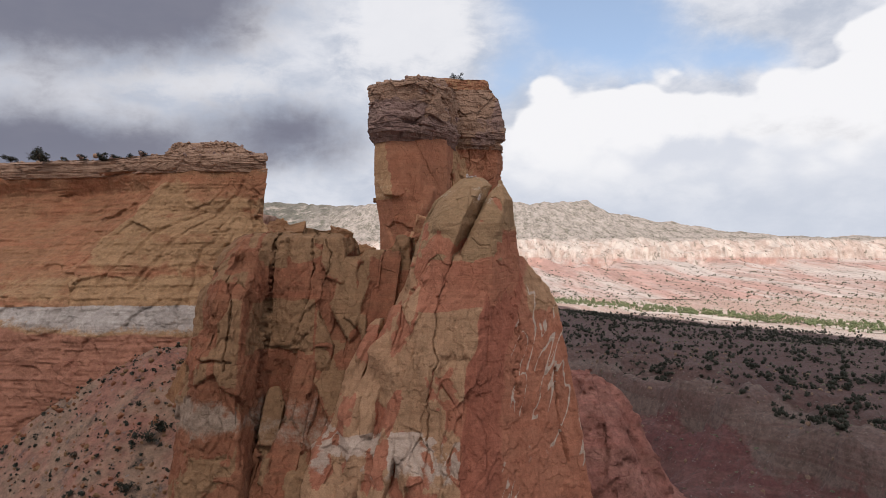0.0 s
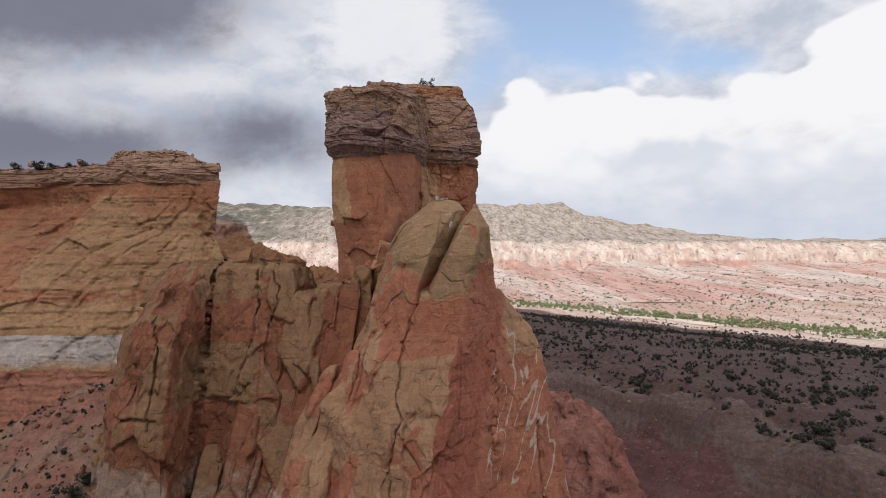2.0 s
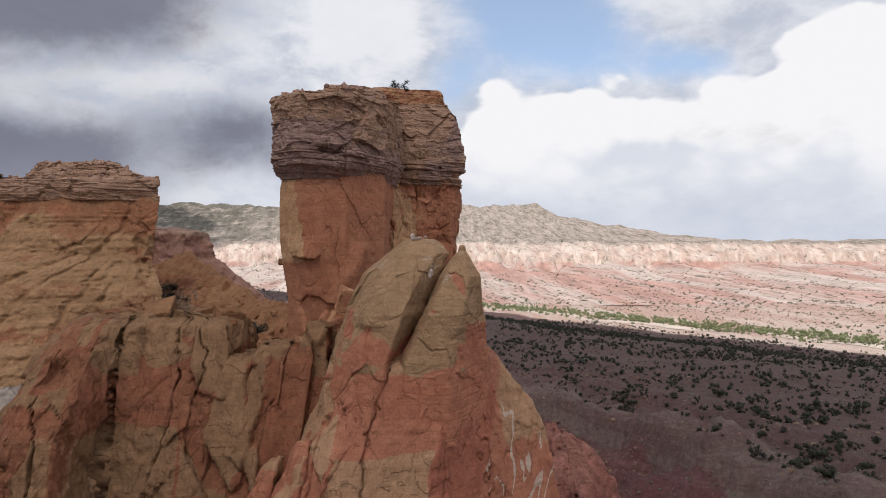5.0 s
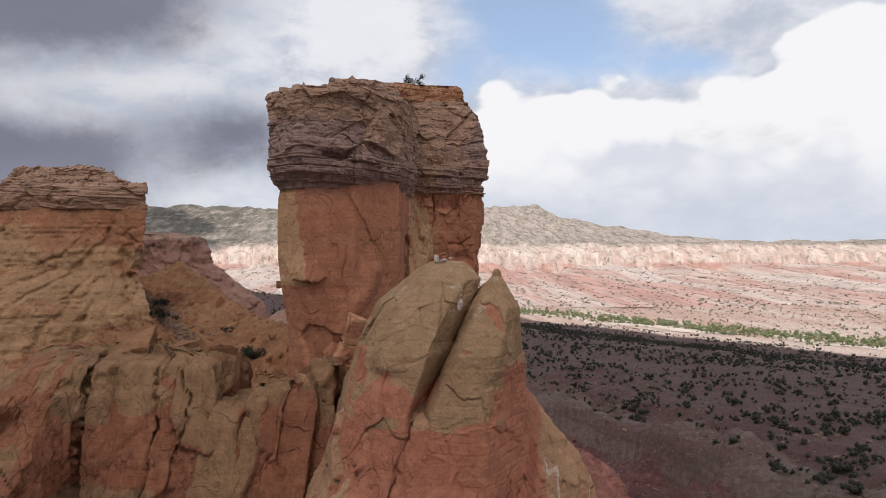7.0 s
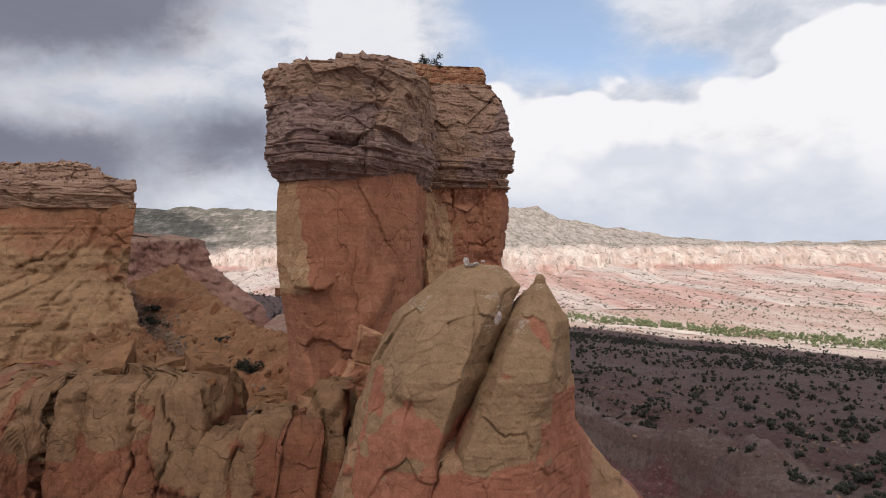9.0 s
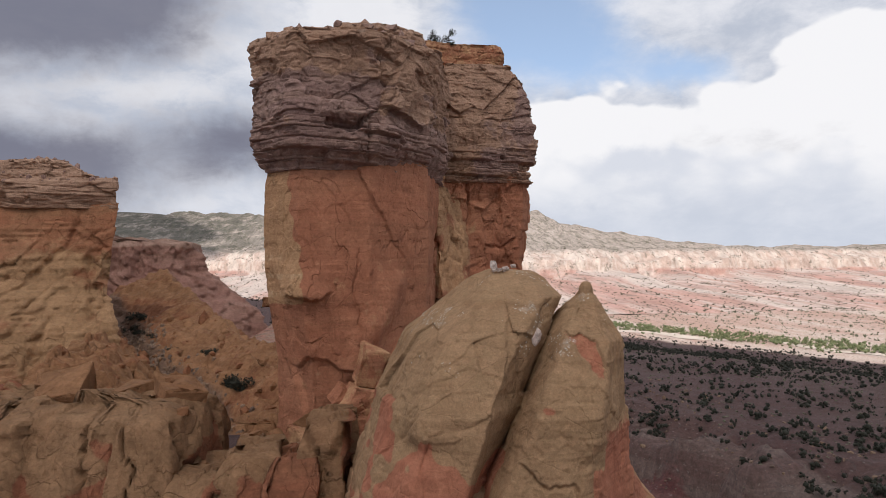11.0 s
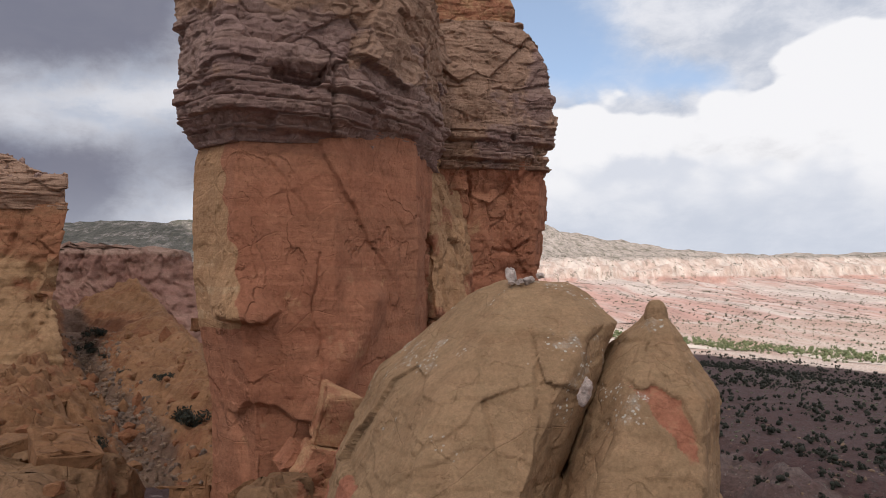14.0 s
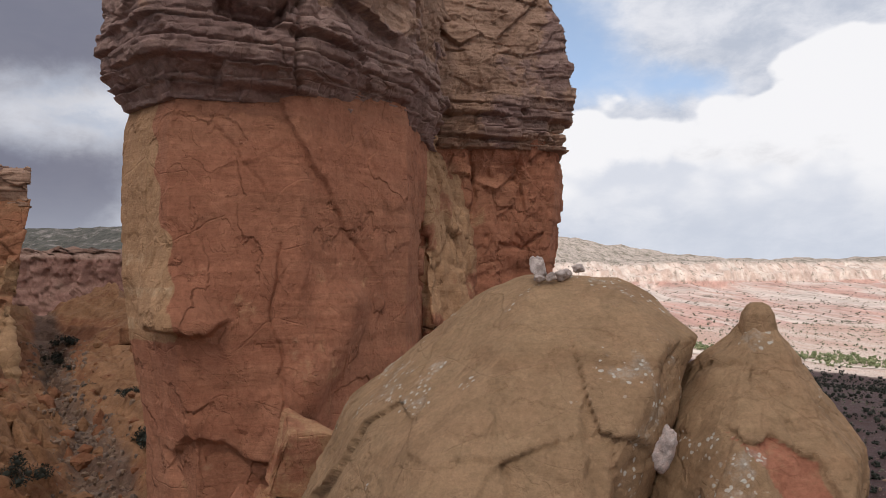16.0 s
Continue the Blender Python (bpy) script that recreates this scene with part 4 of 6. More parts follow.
BW = [0.3, 1.6, 2.2, 1.8, 0.7, 0.3]
rock("face", [(28, [(-24, 94), (-20, 66), (-5, 63), (5, 62), (19, 72), (22, 96)]),
                  (52, [(-15.5, 88), (-14.4, 70), (-4, 67), (1.5, 65.8), (14.8, 74.0), (15, 90)]),
                  (58.5, [(-13, 86), (-12.2, 70.6), (-3.5, 68.0), (1.6, 67.2), (14.2, 75), (14.4, 88)]),
                  (62, [(-10.5, 86), (-9.2, 71.0), (-3.2, 69.0), (1.8, 68.2), (13.6, 75.5), (13.8, 88)]),
                  (67, [(-8.6, 86), (-7.2, 71.2), (-2.8, 69.4), (2.3, 69.0), (12.8, 76), (13, 87)]),
                  (72, [(-5.6, 85), (-4.2, 72.0), (-1.6, 70.0), (3.8, 70.5), (11.8, 77), (12, 86)]),
                  (74.0, [(-4.8, 84), (-3.4, 73.0), (-0.9, 70.8), (4.3, 71.2), (10.8, 77.5), (11, 85)]),
                  (77.2, [(-3.4, 83), (-2.9, 74.6), (-0.8, 71.9), (4.5, 71.7), (8.3, 77), (8.4, 83)])],
     430, 430, M_BUTTRESS, buttress, massive(0.30, 0.26, 260, 0.5, 0.03, 0.0, buttress_features), buttress_paint, lid=8, rounding=1, weights=BW)

for k, (tx, ty, tz, bx, by, half) in enumerate(((-4.3, 73.0, 72.5, -8.8, 70.4, 0.95), (-2.9, 71.6, 70.0, -5.8, 68.9, 0.85), (-6.4, 74.6, 71.0, -11.6, 71.8, 1.0))):
    turn = [(half * math.cos(a) * (1.2 if j % 2 else 0.9), half * 1.5 * math.sin(a)) for j, a in enumerate([2 * math.pi * (j + 0.3 * (j % 3)) / 7 for j in range(7)])]
    levels = []
    for z, w in ((44, 1.9), (56, 1.5), (62, 1.15), (tz - 3, 1.0), (tz - 0.6, 0.75), (tz, 0.4)):
        f = (z - 56.0) / (tz - 56.0)
        levels.append((z, [(bx + (tx - bx) * f + x * w, by + (ty - by) * f + y * w) for x, y in turn]))
    rock("rib", levels, 90, 130, M_BUTTRESS, buttress, massive(0.16, 0.4, 280 + k, 0.5, 0.03, 0.0, chips(1.6, 0.35, 690 + k, (1, 1, 0.5))), buttress_paint, lid=6, rounding=0, top=0.2)

# ---------------------------------------------------------------- the columns between tower and mesa
def column_paint(seed):
    def paint(q, d, lid):
        z = q[:, 2]
        w = fbm(q * 0.3, 3, 77 + seed)
        piece = cells(q / 3.0 * np.array((1, 1, 0.35)), 640 + seed)[2]
        return {"tan": 0.15 + 0.55 * smooth(piece + 0.34 * smooth(z, 73, 79) + 0.2 * w, 0.64, 0.70) + 0.4 * lid,
                "pale": 0.55 * (1 - smooth(np.abs(z - 60.8 + 1.6 * w), 0.5, 3.2)) + 0.35 * (1 - smooth(np.abs(z - 65.0), 0.5, 2.5)) * (seed == 1), "stain": 0.12 + 0.2 * w}
    return paint


COLUMNS = (  # top x, y; foot x, y; half widths; top; weight of the foot
    (-9.2, 80.6, -12.9, 74.8, 1.5, 2.4, 77.2, 1.1), (-7.2, 80.6, -10.4, 74.4, 1.3, 2.2, 77.9, 1.2), (-5.4, 79.8, -8.2, 75.0, 1.3, 2.2, 77.8, 1.3),
    (-4.1, 80.6, -6.4, 77.0, 1.1, 2.0, 79.2, 1.3), (-12.8, 76.4, -15.0, 73.4, 1.4, 1.6, 68.5, 1.2), (-16.8, 76.8, -17.4, 74.2, 1.1, 1.6, 63.8, 1.2))
for k, (tx, ty, bx, by, rx, ry, top, foot) in enumerate(COLUMNS):
    rng = random.Random(k + 5)
    ring = [(max(-1, min(1, 1.4 * math.cos(a))) * rng.uniform(0.94, 1.05), max(-1, min(1, 1.4 * math.sin(a))) * rng.uniform(0.94, 1.05)) for a in [2 * math.pi * (j + rng.uniform(-0.25, 0.25)) / 8 for j in range(8)]]
    col_thing = thing("rock_column", "fractured red and tan sandstone column on the ridge below the tower", "rock", "columns of the ridge")
    def level(z, s, rx=rx, ry=ry, tx=tx, ty=ty, bx=bx, by=by, top=top, ring=ring):
        f = (z - 58.0) / (top - 58.0)
        return (z, [(bx + (tx - bx) * f + x * rx * s, by + (ty - by) * f + y * ry * s) for x, y in ring])
    rock("column", [level(36, foot * 1.3), level(58, foot), level(top - 4.5, 1.02), level(top - 0.9, 0.98), level(top - 0.25, 0.86), level(top, 0.72)],
         104, 145, M_RUBBLE, col_thing, massive(0.12, 0.42, 300 + 40 * k, 0.45, 0.03, 0.0, chips(3.0, 0.62, 640 + k, (1, 1, 0.35))), column_paint(k), lid=8, rounding=0, top=0.35)

# ---------------------------------------------------------------- the cracked wall between the columns and the mesa
ridge_wall = thing("ridge_wall", "cracked red and tan sandstone wall joining tower and mesa", "rock wall")


def wall_cracks(p):
    d = chips(3.2, 0.42, 660, (1, 1, 0.55))(p) + 0.35 * chips(1.1, 0.42, 664, (1, 1, 0.8))(p)
    for path, w, deep in (([(-17.75, 80.5), (-17.85, 76.0), (-18.1, 68.0)], 0.22, 0.9), ([(-18.1, 68.0), (-18.4, 60.0), (-18.2, 54.0)], 0.12, 0.7), ([(-13.4, 81.5), (-13.9, 78.6), (-13.3, 76.0), (-14.0, 72.0), (-15.2, 68.2)], 0.12, 0.7),
                          ([(-11.8, 81.5), (-12.3, 79.0), (-11.7, 77.4), (-12.0, 74.6)], 0.09, 0.5), ([(-17.8, 67.9), (-15.2, 68.2), (-13.6, 69.4)], 0.12, 0.5), ([(-21.2, 75.2), (-20.4, 72.0), (-20.8, 66.5)], 0.10, 0.5), ([(-24.0, 67.3), (-20.0, 67.2)], 0.14, 0.6)):
        d = d + groove(p, path, w, deep, 667, 0.25)
    x, z = p[:, 0], p[:, 2]
    d = d - 1.3 * knob(p, -20.6, 76.4, 1.0, 1.0) - 0.9 * knob(p, -22.6, 69.6, 1.4, 1.5)          # hollows under the brow
    return d + 0.55 * smooth(x, -17.7, -17.4) * (1 - smooth(x, -14.0, -13.2)) * (1 - smooth(z, 67.8, 68.0)) * -1.0


def wall_paint(q, d, lid):
    x, z = q[:, 0], q[:, 2]
    w = fbm(q * 0.35, 3, 668)
    piece = cells(q / 3.2 * np.array((1, 1, 0.55)), 660)[2]
    band = smooth(z + 1.2 * w + 1.5 * (piece - 0.5), 77.0, 77.6) + (1 - smooth(z + 0.5 * w, 72.8, 73.1)) * smooth(z + 0.4 * w, 67.6, 67.9) * (x < -13.0)
    left = (1 - smooth(x, -19.8, -19.0)) * smooth(piece + 0.3 * w, 0.48, 0.54)
    right = smooth(x, -13.0, -12.6) * smooth(piece + 0.3 * w, 0.60, 0.66)
    tan = np.clip(np.maximum(np.maximum(band * smooth(x, -19.4, -18.6), left), right), 0, 1)
    return {"tan": 0.12 + 0.68 * tan + 0.5 * lid, "pale": 0.55 * (1 - smooth(np.abs(z - 60.8 + 1.6 * w), 0.5, 3.2)) + 0.30 * (x < -19.5) * (1 - smooth(np.abs(z - 63.5), 1.5, 3.5)), "stain": 0.30 * smooth(x, -19.4, -18.4) * (1 - smooth(x, -18.0, -17.6))}


rock("face", [(36, [(-31, 92), (-29, 71), (-25, 66.5), (-18.5, 66), (-17.6, 72.0), (-14.6, 69.0), (-11.6, 70.5), (-9.5, 76), (-9.5, 94)]),
              (58, [(-27.4, 92), (-26.6, 74), (-24.0, 70.3), (-19.4, 70.0), (-18.0, 75.4), (-14.6, 72.6), (-12.2, 73.6), (-11.2, 77), (-10.6, 94)]),
              (67, [(-26.6, 92), (-25.6, 74), (-23.2, 70.3), (-19.6, 70.2), (-17.9, 76.0), (-14.0, 73.6), (-11.4, 74.8), (-10.4, 78.4), (-10.0, 94)]),
              (73, [(-26.2, 90), (-24.8, 76), (-22.2, 71.6), (-19.4, 72.2), (-17.8, 77.4), (-13.6, 75.6), (-10.7, 76.6), (-10.0, 80), (-9.8, 88)]),
              (77.5, [(-25.6, 88), (-23.6, 79.5), (-21.2, 75.6), (-18.9, 76.6), (-17.7, 78.8), (-13.5, 77.8), (-10.4, 78.4), (-9.8, 82), (-9.8, 86)]),
              (79.2, [(-24.4, 87), (-22.6, 82), (-20.8, 78.4), (-18.9, 79.0), (-17.6, 79.9), (-13.5, 78.7), (-10.6, 79.2), (-10.1, 82.5), (-10.0, 85)]),
              (79.7, [(-23.0, 86), (-21.4, 83.0), (-20.2, 80.6), (-18.6, 80.6), (-17.4, 81.2), (-13.4, 79.8), (-11.2, 80.2), (-10.9, 82.5), (-10.9, 84.2)])],
     380, 260, M_RUBBLE, ridge_wall, massive(0.16, 0.35, 300, 0.6, 0.03, 0.0, wall_cracks), wall_paint, lid=12, rounding=1, top=0.45, weights=[0.3, 1.5, 2, 2, 1.8, 2, 1.6, 0.4, 0.2])

# ---------------------------------------------------------------- loose blocks and stones
def boulder(name, label, place, size, turn, seed, mat, paint=0.6, group="", category="rock", rough=0.18):
    bm = bmesh.new()
    bmesh.ops.create_icosphere(bm, subdivisions=4, radius=1.0)
    v = np.array([w.co[:] for w in bm.verts])
    f = np.array([[w.index for w in t.verts] for t in bm.faces])
    bm.free()
    rng = np.random.RandomState(seed)
    r = np.full(len(v), 1.25)
    for _ in range(18):                                      # cut the ball by planes into a block
        nrm = rng.normal(size=3)
        nrm /= np.linalg.norm(nrm)
        dot = v @ nrm
        r = np.where(dot > 0.15, np.minimum(r, rng.uniform(0.62, 0.95) / np.maximum(dot, 0.15)), r)
    r = r * (1 + 0.35 * rough * fbm(v * 2.2 + seed, 4, seed) + rough * 0.12 * fbm(v * 7 + seed, 3, seed + 3))
    q = v * r[:, None] * np.array(size)
    ob = mesh_object(name, q, f, mat, None, label, {"tan": np.full(len(q), paint), "pale": np.full(len(q), 0.0), "stain": np.zeros(len(q))})
    ob.matrix_world = pose(*place, *turn)
    return tagged(ob, "", category, group)


def block(label, place, size, turn, seed, mat, paint, group):
    """An angular block: the hull of scattered corners, its edges broken off."""
    rng = np.random.RandomState(seed)
    bm = bmesh.new()
    for sx_ in (-1, 1):
        for sy_ in (-1, 1):
            for sz_ in (-1, 1):
                c = np.array((sx_, sy_, sz_)) * rng.uniform(0.62, 1.0, 3)
                for _ in range(2):
                    bm.verts.new(tuple((c + rng.normal(size=3) * 0.10) * np.array(size)))
    res = bmesh.ops.convex_hull(bm, input=bm.verts[:])
    bmesh.ops.delete(bm, geom=[w for w in bm.verts if not w.link_faces], context="VERTS")
    bmesh.ops.bevel(bm, geom=bm.edges[:], offset=0.05 * min(size), segments=2, affect="EDGES", profile=0.6)
    bmesh.ops.triangulate(bm, faces=bm.faces[:])
    bmesh.ops.subdivide_edges(bm, edges=bm.edges[:], cuts=2, use_grid_fill=True)
    bmesh.ops.triangulate(bm, faces=bm.faces[:])
    bm.verts.index_update()
    bm.normal_update()
    v, out = np.array([w.co[:] for w in bm.verts]), np.array([w.normal[:] for w in bm.verts])
    u = v / min(size) + seed
    v = v + out * (min(size) * (0.10 * facets(u, 0.75, seed)[0] + 0.05 * fbm(u * 2.2, 3, seed)))[:, None]
    f = np.array([[w.index for w in t.verts] for t in bm.faces])
    bm.free()
    ob = mesh_object("rock_block", v, f, mat, None, label, {"tan": np.full(len(v), paint), "pale": np.zeros(len(v)), "stain": np.zeros(len(v))}, True)
    ob.matrix_world = pose(*place, *turn)
    return tagged(ob, "", "rock", group)


SLABS = (((-2.5, 83.3, 80.7), (0.70, 0.75, 1.15), (6, 20, 15), 11, 0.48), ((-1.55, 83.6, 80.5), (0.50, 0.60, 0.95), (0, 12, 40), 12, 0.52), ((-1.0, 83.9, 81.1), (0.42, 0.5, 0.55), (20, 10, 60), 13, 0.35),
         ((-3.0, 83.0, 79.3), (0.75, 0.8, 0.75), (8, 22, 25), 14, 0.50), ((-2.0, 82.8, 79.2), (0.62, 0.7, 0.60), (10, 0, 50), 15, 0.40), ((-3.5, 82.2, 78.2), (0.85, 0.8, 0.65), (0, 15, 10), 16, 0.45), ((-4.5, 82.8, 77.7), (0.9, 0.9, 0.85), (5, 24, 0), 17, 0.40),
         ((-1.4, 82.4, 78.3), (0.95, 0.9, 0.9), (0, 0, 15), 18, 0.45), ((-5.6, 83.4, 76.8), (0.9, 0.9, 1.2), (0, 12, 40), 19, 0.55), ((-2.5, 82.0, 77.7), (0.7, 0.7, 0.6), (12, 8, 70), 51, 0.30), ((-0.9, 83.1, 79.8), (0.5, 0.6, 0.7), (0, 25, 80), 52, 0.55), ((-3.9, 83.4, 79.4), (0.4, 0.5, 0.5), (15, 30, 30), 53, 0.3))
for place, size, turn, seed, tan in SLABS:
    block("fallen tan and orange sandstone block at the foot of the tower", place, size, turn, seed, M_RED, tan, "fallen blocks")
RIDGE_BLOCKS = (((-6.9, 85.6, 75.9), (1.3, 1.2, 1.5), 21), ((-8.4, 88.0, 76.2), (1.2, 1.2, 1.3), 22), ((-6.5, 82.6, 74.6), (1.4, 1.3, 1.9), 23), ((-8.6, 84.0, 74.2), (1.2, 1.2, 1.4), 24), ((-10.5, 86.5, 75.0), (1.3, 1.4, 1.2), 25),
                ((-13.8, 84.0, 79.0), (1.6, 1.3, 1.0), 26), ((-16.4, 83.0, 79.6), (1.4, 1.4, 0.9), 27), ((-20.0, 82.0, 78.6), (1.3, 1.4, 1.0), 28), ((-18.4, 81.6, 78.4), (0.7, 0.8, 0.6), 29), ((-11.4, 83.4, 79.3), (1.2, 1.3, 1.2), 30), ((-5.6, 85.0, 77.6), (0.7, 0.8, 0.7), 34))
for place, size, seed in RIDGE_BLOCKS:
    block("angular tan sandstone block lying on the ridge", place, tuple(0.85 * v for v in size), (seed * 7 % 25, seed * 11 % 25, seed * 37), seed, M_SADDLE, 0.75, "blocks on the ridge")
CAIRN = (((2.52, 76.75, 85.56), (0.16, 0.15, 0.23), 41), ((2.72, 76.6, 85.40), (0.10, 0.10, 0.09), 42), ((2.90, 76.7, 85.44), (0.13, 0.12, 0.12), 43), ((3.02, 76.8, 85.45), (0.12, 0.10, 0.13), 44), ((2.50, 76.6, 85.38), (0.10, 0.10, 0.07), 45), ((3.36, 77.3, 85.55), (0.13, 0.12, 0.10), 46))
for place, size, seed in CAIRN:
    boulder("loose_stone", "small pale grey stone lying on the knoll", place, size, (0, seed * 13 % 20, seed * 29), seed, M_STONE, 0.2, "stones on the knoll", "stone", 0.4)
boulder("wedged_stone", "pale pinkish stone wedged in the crack between the knolls", (3.62, 73.62, 83.12), (0.17, 0.17, 0.28), (8, 10, 20), 48, M_STONE, 0.5, "", "stone", 0.4)
# ---------------------------------------------------------------- the mesa at the side
mesa = thing("mesa_cliff", "tan banded sandstone mesa cliff with a grey rim of ledges", "cliff")


def apron_edge(p):
    """Metres past the slanting line where the proud apron meets the recessed red face."""
    return p[:, 0] + 46.5 - 0.63 * (p[:, 2] - 91.0) + 1.3 * fbm(p * 0.16, 3, 711)


def mesa_paint(q, d, lid):
    x, z = q[:, 0], q[:, 2]
    w = fbm(q * 0.10, 4, 2)
    back = 1 - smooth(apron_edge(q), -1.2, 0.2)
    top = 69.6 + 0.25 * w
    return {"tan": 0.66 + 0.30 * w + 0.30 * vnoise(q * np.array((0.02, 0.02, 0.55)), 6) - 0.50 * back * smooth(z, 72, 77) - 0.25 * smooth(z, 88, 90),
            "pale": 0.85 * (1 - smooth(z - top, -0.25, 0.15)) * smooth(z + 0.8 * w, 63.5, 68.2) + 0.25 * (1 - smooth(np.abs(z - 73.0 - 0.8 * w), 0.3, 0.8)) + 0.25 * (1 - smooth(np.abs(z - 86.3 - 0.5 * w), 0.2, 0.6)),
            "stain": 1.2 * (1 - smooth(z + w, 65.0, 66.6)) + 0.25 * back * smooth(z, 80, 86)}


def mesa_ribs(p):
    x, z = p[:, 0], p[:, 2]
    d = chips(5.0, 0.55, 620, (0.7, 0.7, 1.0))(p) + chips(1.9, 0.16, 624, (0.8, 0.8, 1.3))(p)
    e = apron_edge(p)
    d = d - 2.6 * (1 - smooth(e, -2.6, 0.0)) * smooth(z, 70, 75)
    s = (x * 0.62 - z) * 0.16 + 0.9 * vnoise(p * 0.06, 703) + 0.2 * vnoise(p * 0.3, 704)        # gutters that run down the apron
    f = s - np.floor(s)
    d = d - 0.14 * (1 - smooth(f, 0.0, 0.10)) * smooth(vnoise(p * 0.05, 709), -0.4, 0.2) * (1 - smooth(z, 84, 89)) * smooth(e, 0, 2)
    for path in ([(-33.6, 91), (-34.8, 87.0), (-38.0, 83.5), (-44.0, 78.0), (-47.0, 72.0)], [(-32.6, 86.0), (-31.2, 83.5), (-30.6, 80.0)], [(-40.0, 84.0), (-46.5, 80.5), (-52.0, 73.0)], [(-36.0, 82.0), (-38.0, 77.0), (-38.5, 70.0)], [(-34.0, 80.0), (-35.0, 73.0), (-34.5, 68.0)]):
        d = d - 0.55 * (1 - smooth(along(x + 0.6 * fbm(p * 0.3, 3, 705), z, path), 0.05, 0.55))
    lobes = np.abs(np.sin(x * 0.55 + 1.2 * vnoise(p * 0.1, 708)))
    return d + 0.7 * (lobes - 0.5) * (1 - smooth(z, 73, 79)) * smooth(z, 64, 69)


def front(*pts, out=0.5):
    pts = [(x + out, y + 2.6) for x, y in pts]
    return pts + [(pts[-1][0] - 4.5, pts[-1][1] + 4.5), (-110, 205), (-260, 225), (-260, 150)]


MW = [0.6, 2.2, 2.6, 2.0, 1.5, 0.8, 0.15, 0.1, 0.3]
mesa_skin = massive(0.4, 0.10, 700, 0.8, 0.06, 0.32, mesa_ribs)
rock("wall", [(30, front((-120, 100), (-80, 92), (-52, 90), (-36, 88), (-10, 98))), (59, front((-120, 118), (-80, 105), (-53, 101.5), (-38, 100.5), (-20, 108))), (66, front((-120, 122), (-76, 109), (-58, 105), (-40, 104.5), (-24, 112))),
                  (70, front((-120, 127), (-74, 112.5), (-57, 108.0), (-41, 107.0), (-25, 113.5))), (74, front((-120, 132), (-72, 116), (-56, 111.5), (-41.6, 110.8), (-26.5, 116.0))), (80.5, front((-120, 142), (-68, 125), (-54, 117.5), (-42, 116.5), (-29.5, 119.8))),
                  (84, front((-120, 146), (-65, 130), (-53, 121.5), (-40, 121), (-30.4, 122.5))), (88, front((-120, 148), (-63, 133), (-52, 124.5), (-40, 123.6), (-30.6, 124.2))), (91.8, front((-120, 149), (-62, 134), (-52, 127), (-40, 125), (-30.4, 125.0)))],
     640, 330, M_MESA, mesa, lambda p, n: mesa_skin(p, n) * (1 - 0.9 * smooth(p[:, 2], 88.0, 91.4)), mesa_paint, lid=4, weights=MW)
rock("rim", [(91.1, front((-120, 149.6), (-62, 134.6), (-52, 127.6), (-40.5, 125.6), (-31.8, 125.8), out=1.3)), (91.2, front((-120, 148.6), (-62, 133.6), (-52, 126.6), (-40, 124.6), (-31.2, 124.9), out=1.3)), (92.6, front((-120, 148), (-62, 133), (-52, 126), (-40, 124.0), (-31.0, 124.6), out=1.3)), (94.0, front((-120, 148.4), (-62, 133.4), (-52, 126.4), (-40, 124.4), (-31.2, 124.8), out=1.3)), (94.5, front((-120, 150), (-62, 135), (-52, 128), (-40, 126), (-32, 126), out=1.3))],
     620, 60, M_CAP, mesa, ledged(0.8, 0.85, 740, lambda z: 0 * z + 0.6, None, 0.7), plain_paint(0.9, 0.20), rounding=6, lid=24, top=0.35, weights=MW)
rock("rim", [(94.0, [(-48, 129.2), (-40, 127.6), (-31.5, 128.2), (-40, 139), (-53, 143)]), (95.2, [(-47.4, 129.6), (-40, 128.4), (-34, 128.8), (-41, 138), (-52, 142)]), (96.6, [(-46.0, 130.4), (-41, 129.6), (-37, 130), (-42, 137), (-50, 141)])],
     240, 40, M_CAP, mesa, ledged(0.9, 0.75, 760, lambda z: 0 * z + 0.6, None, 0.8), plain_paint(1.0, 0.32), lid=14, top=0.3, weights=[2, 2, 1, 0.4, 0.5])

# ---------------------------------------------------------------- the saddle of rubble and slickrock behind the columns
def saddle_lines(y):
    """Where the crest runs, how high it is, and where the rubble gully runs beside it."""
    return -4.0 - 0.524 * (y - 98), np.interp(y, [80, 98, 106, 114, 139, 157], [72.5, 75.4, 77.2, 78.6, 80.9, 83.8]), -15.3 - 0.52 * (y - 104)


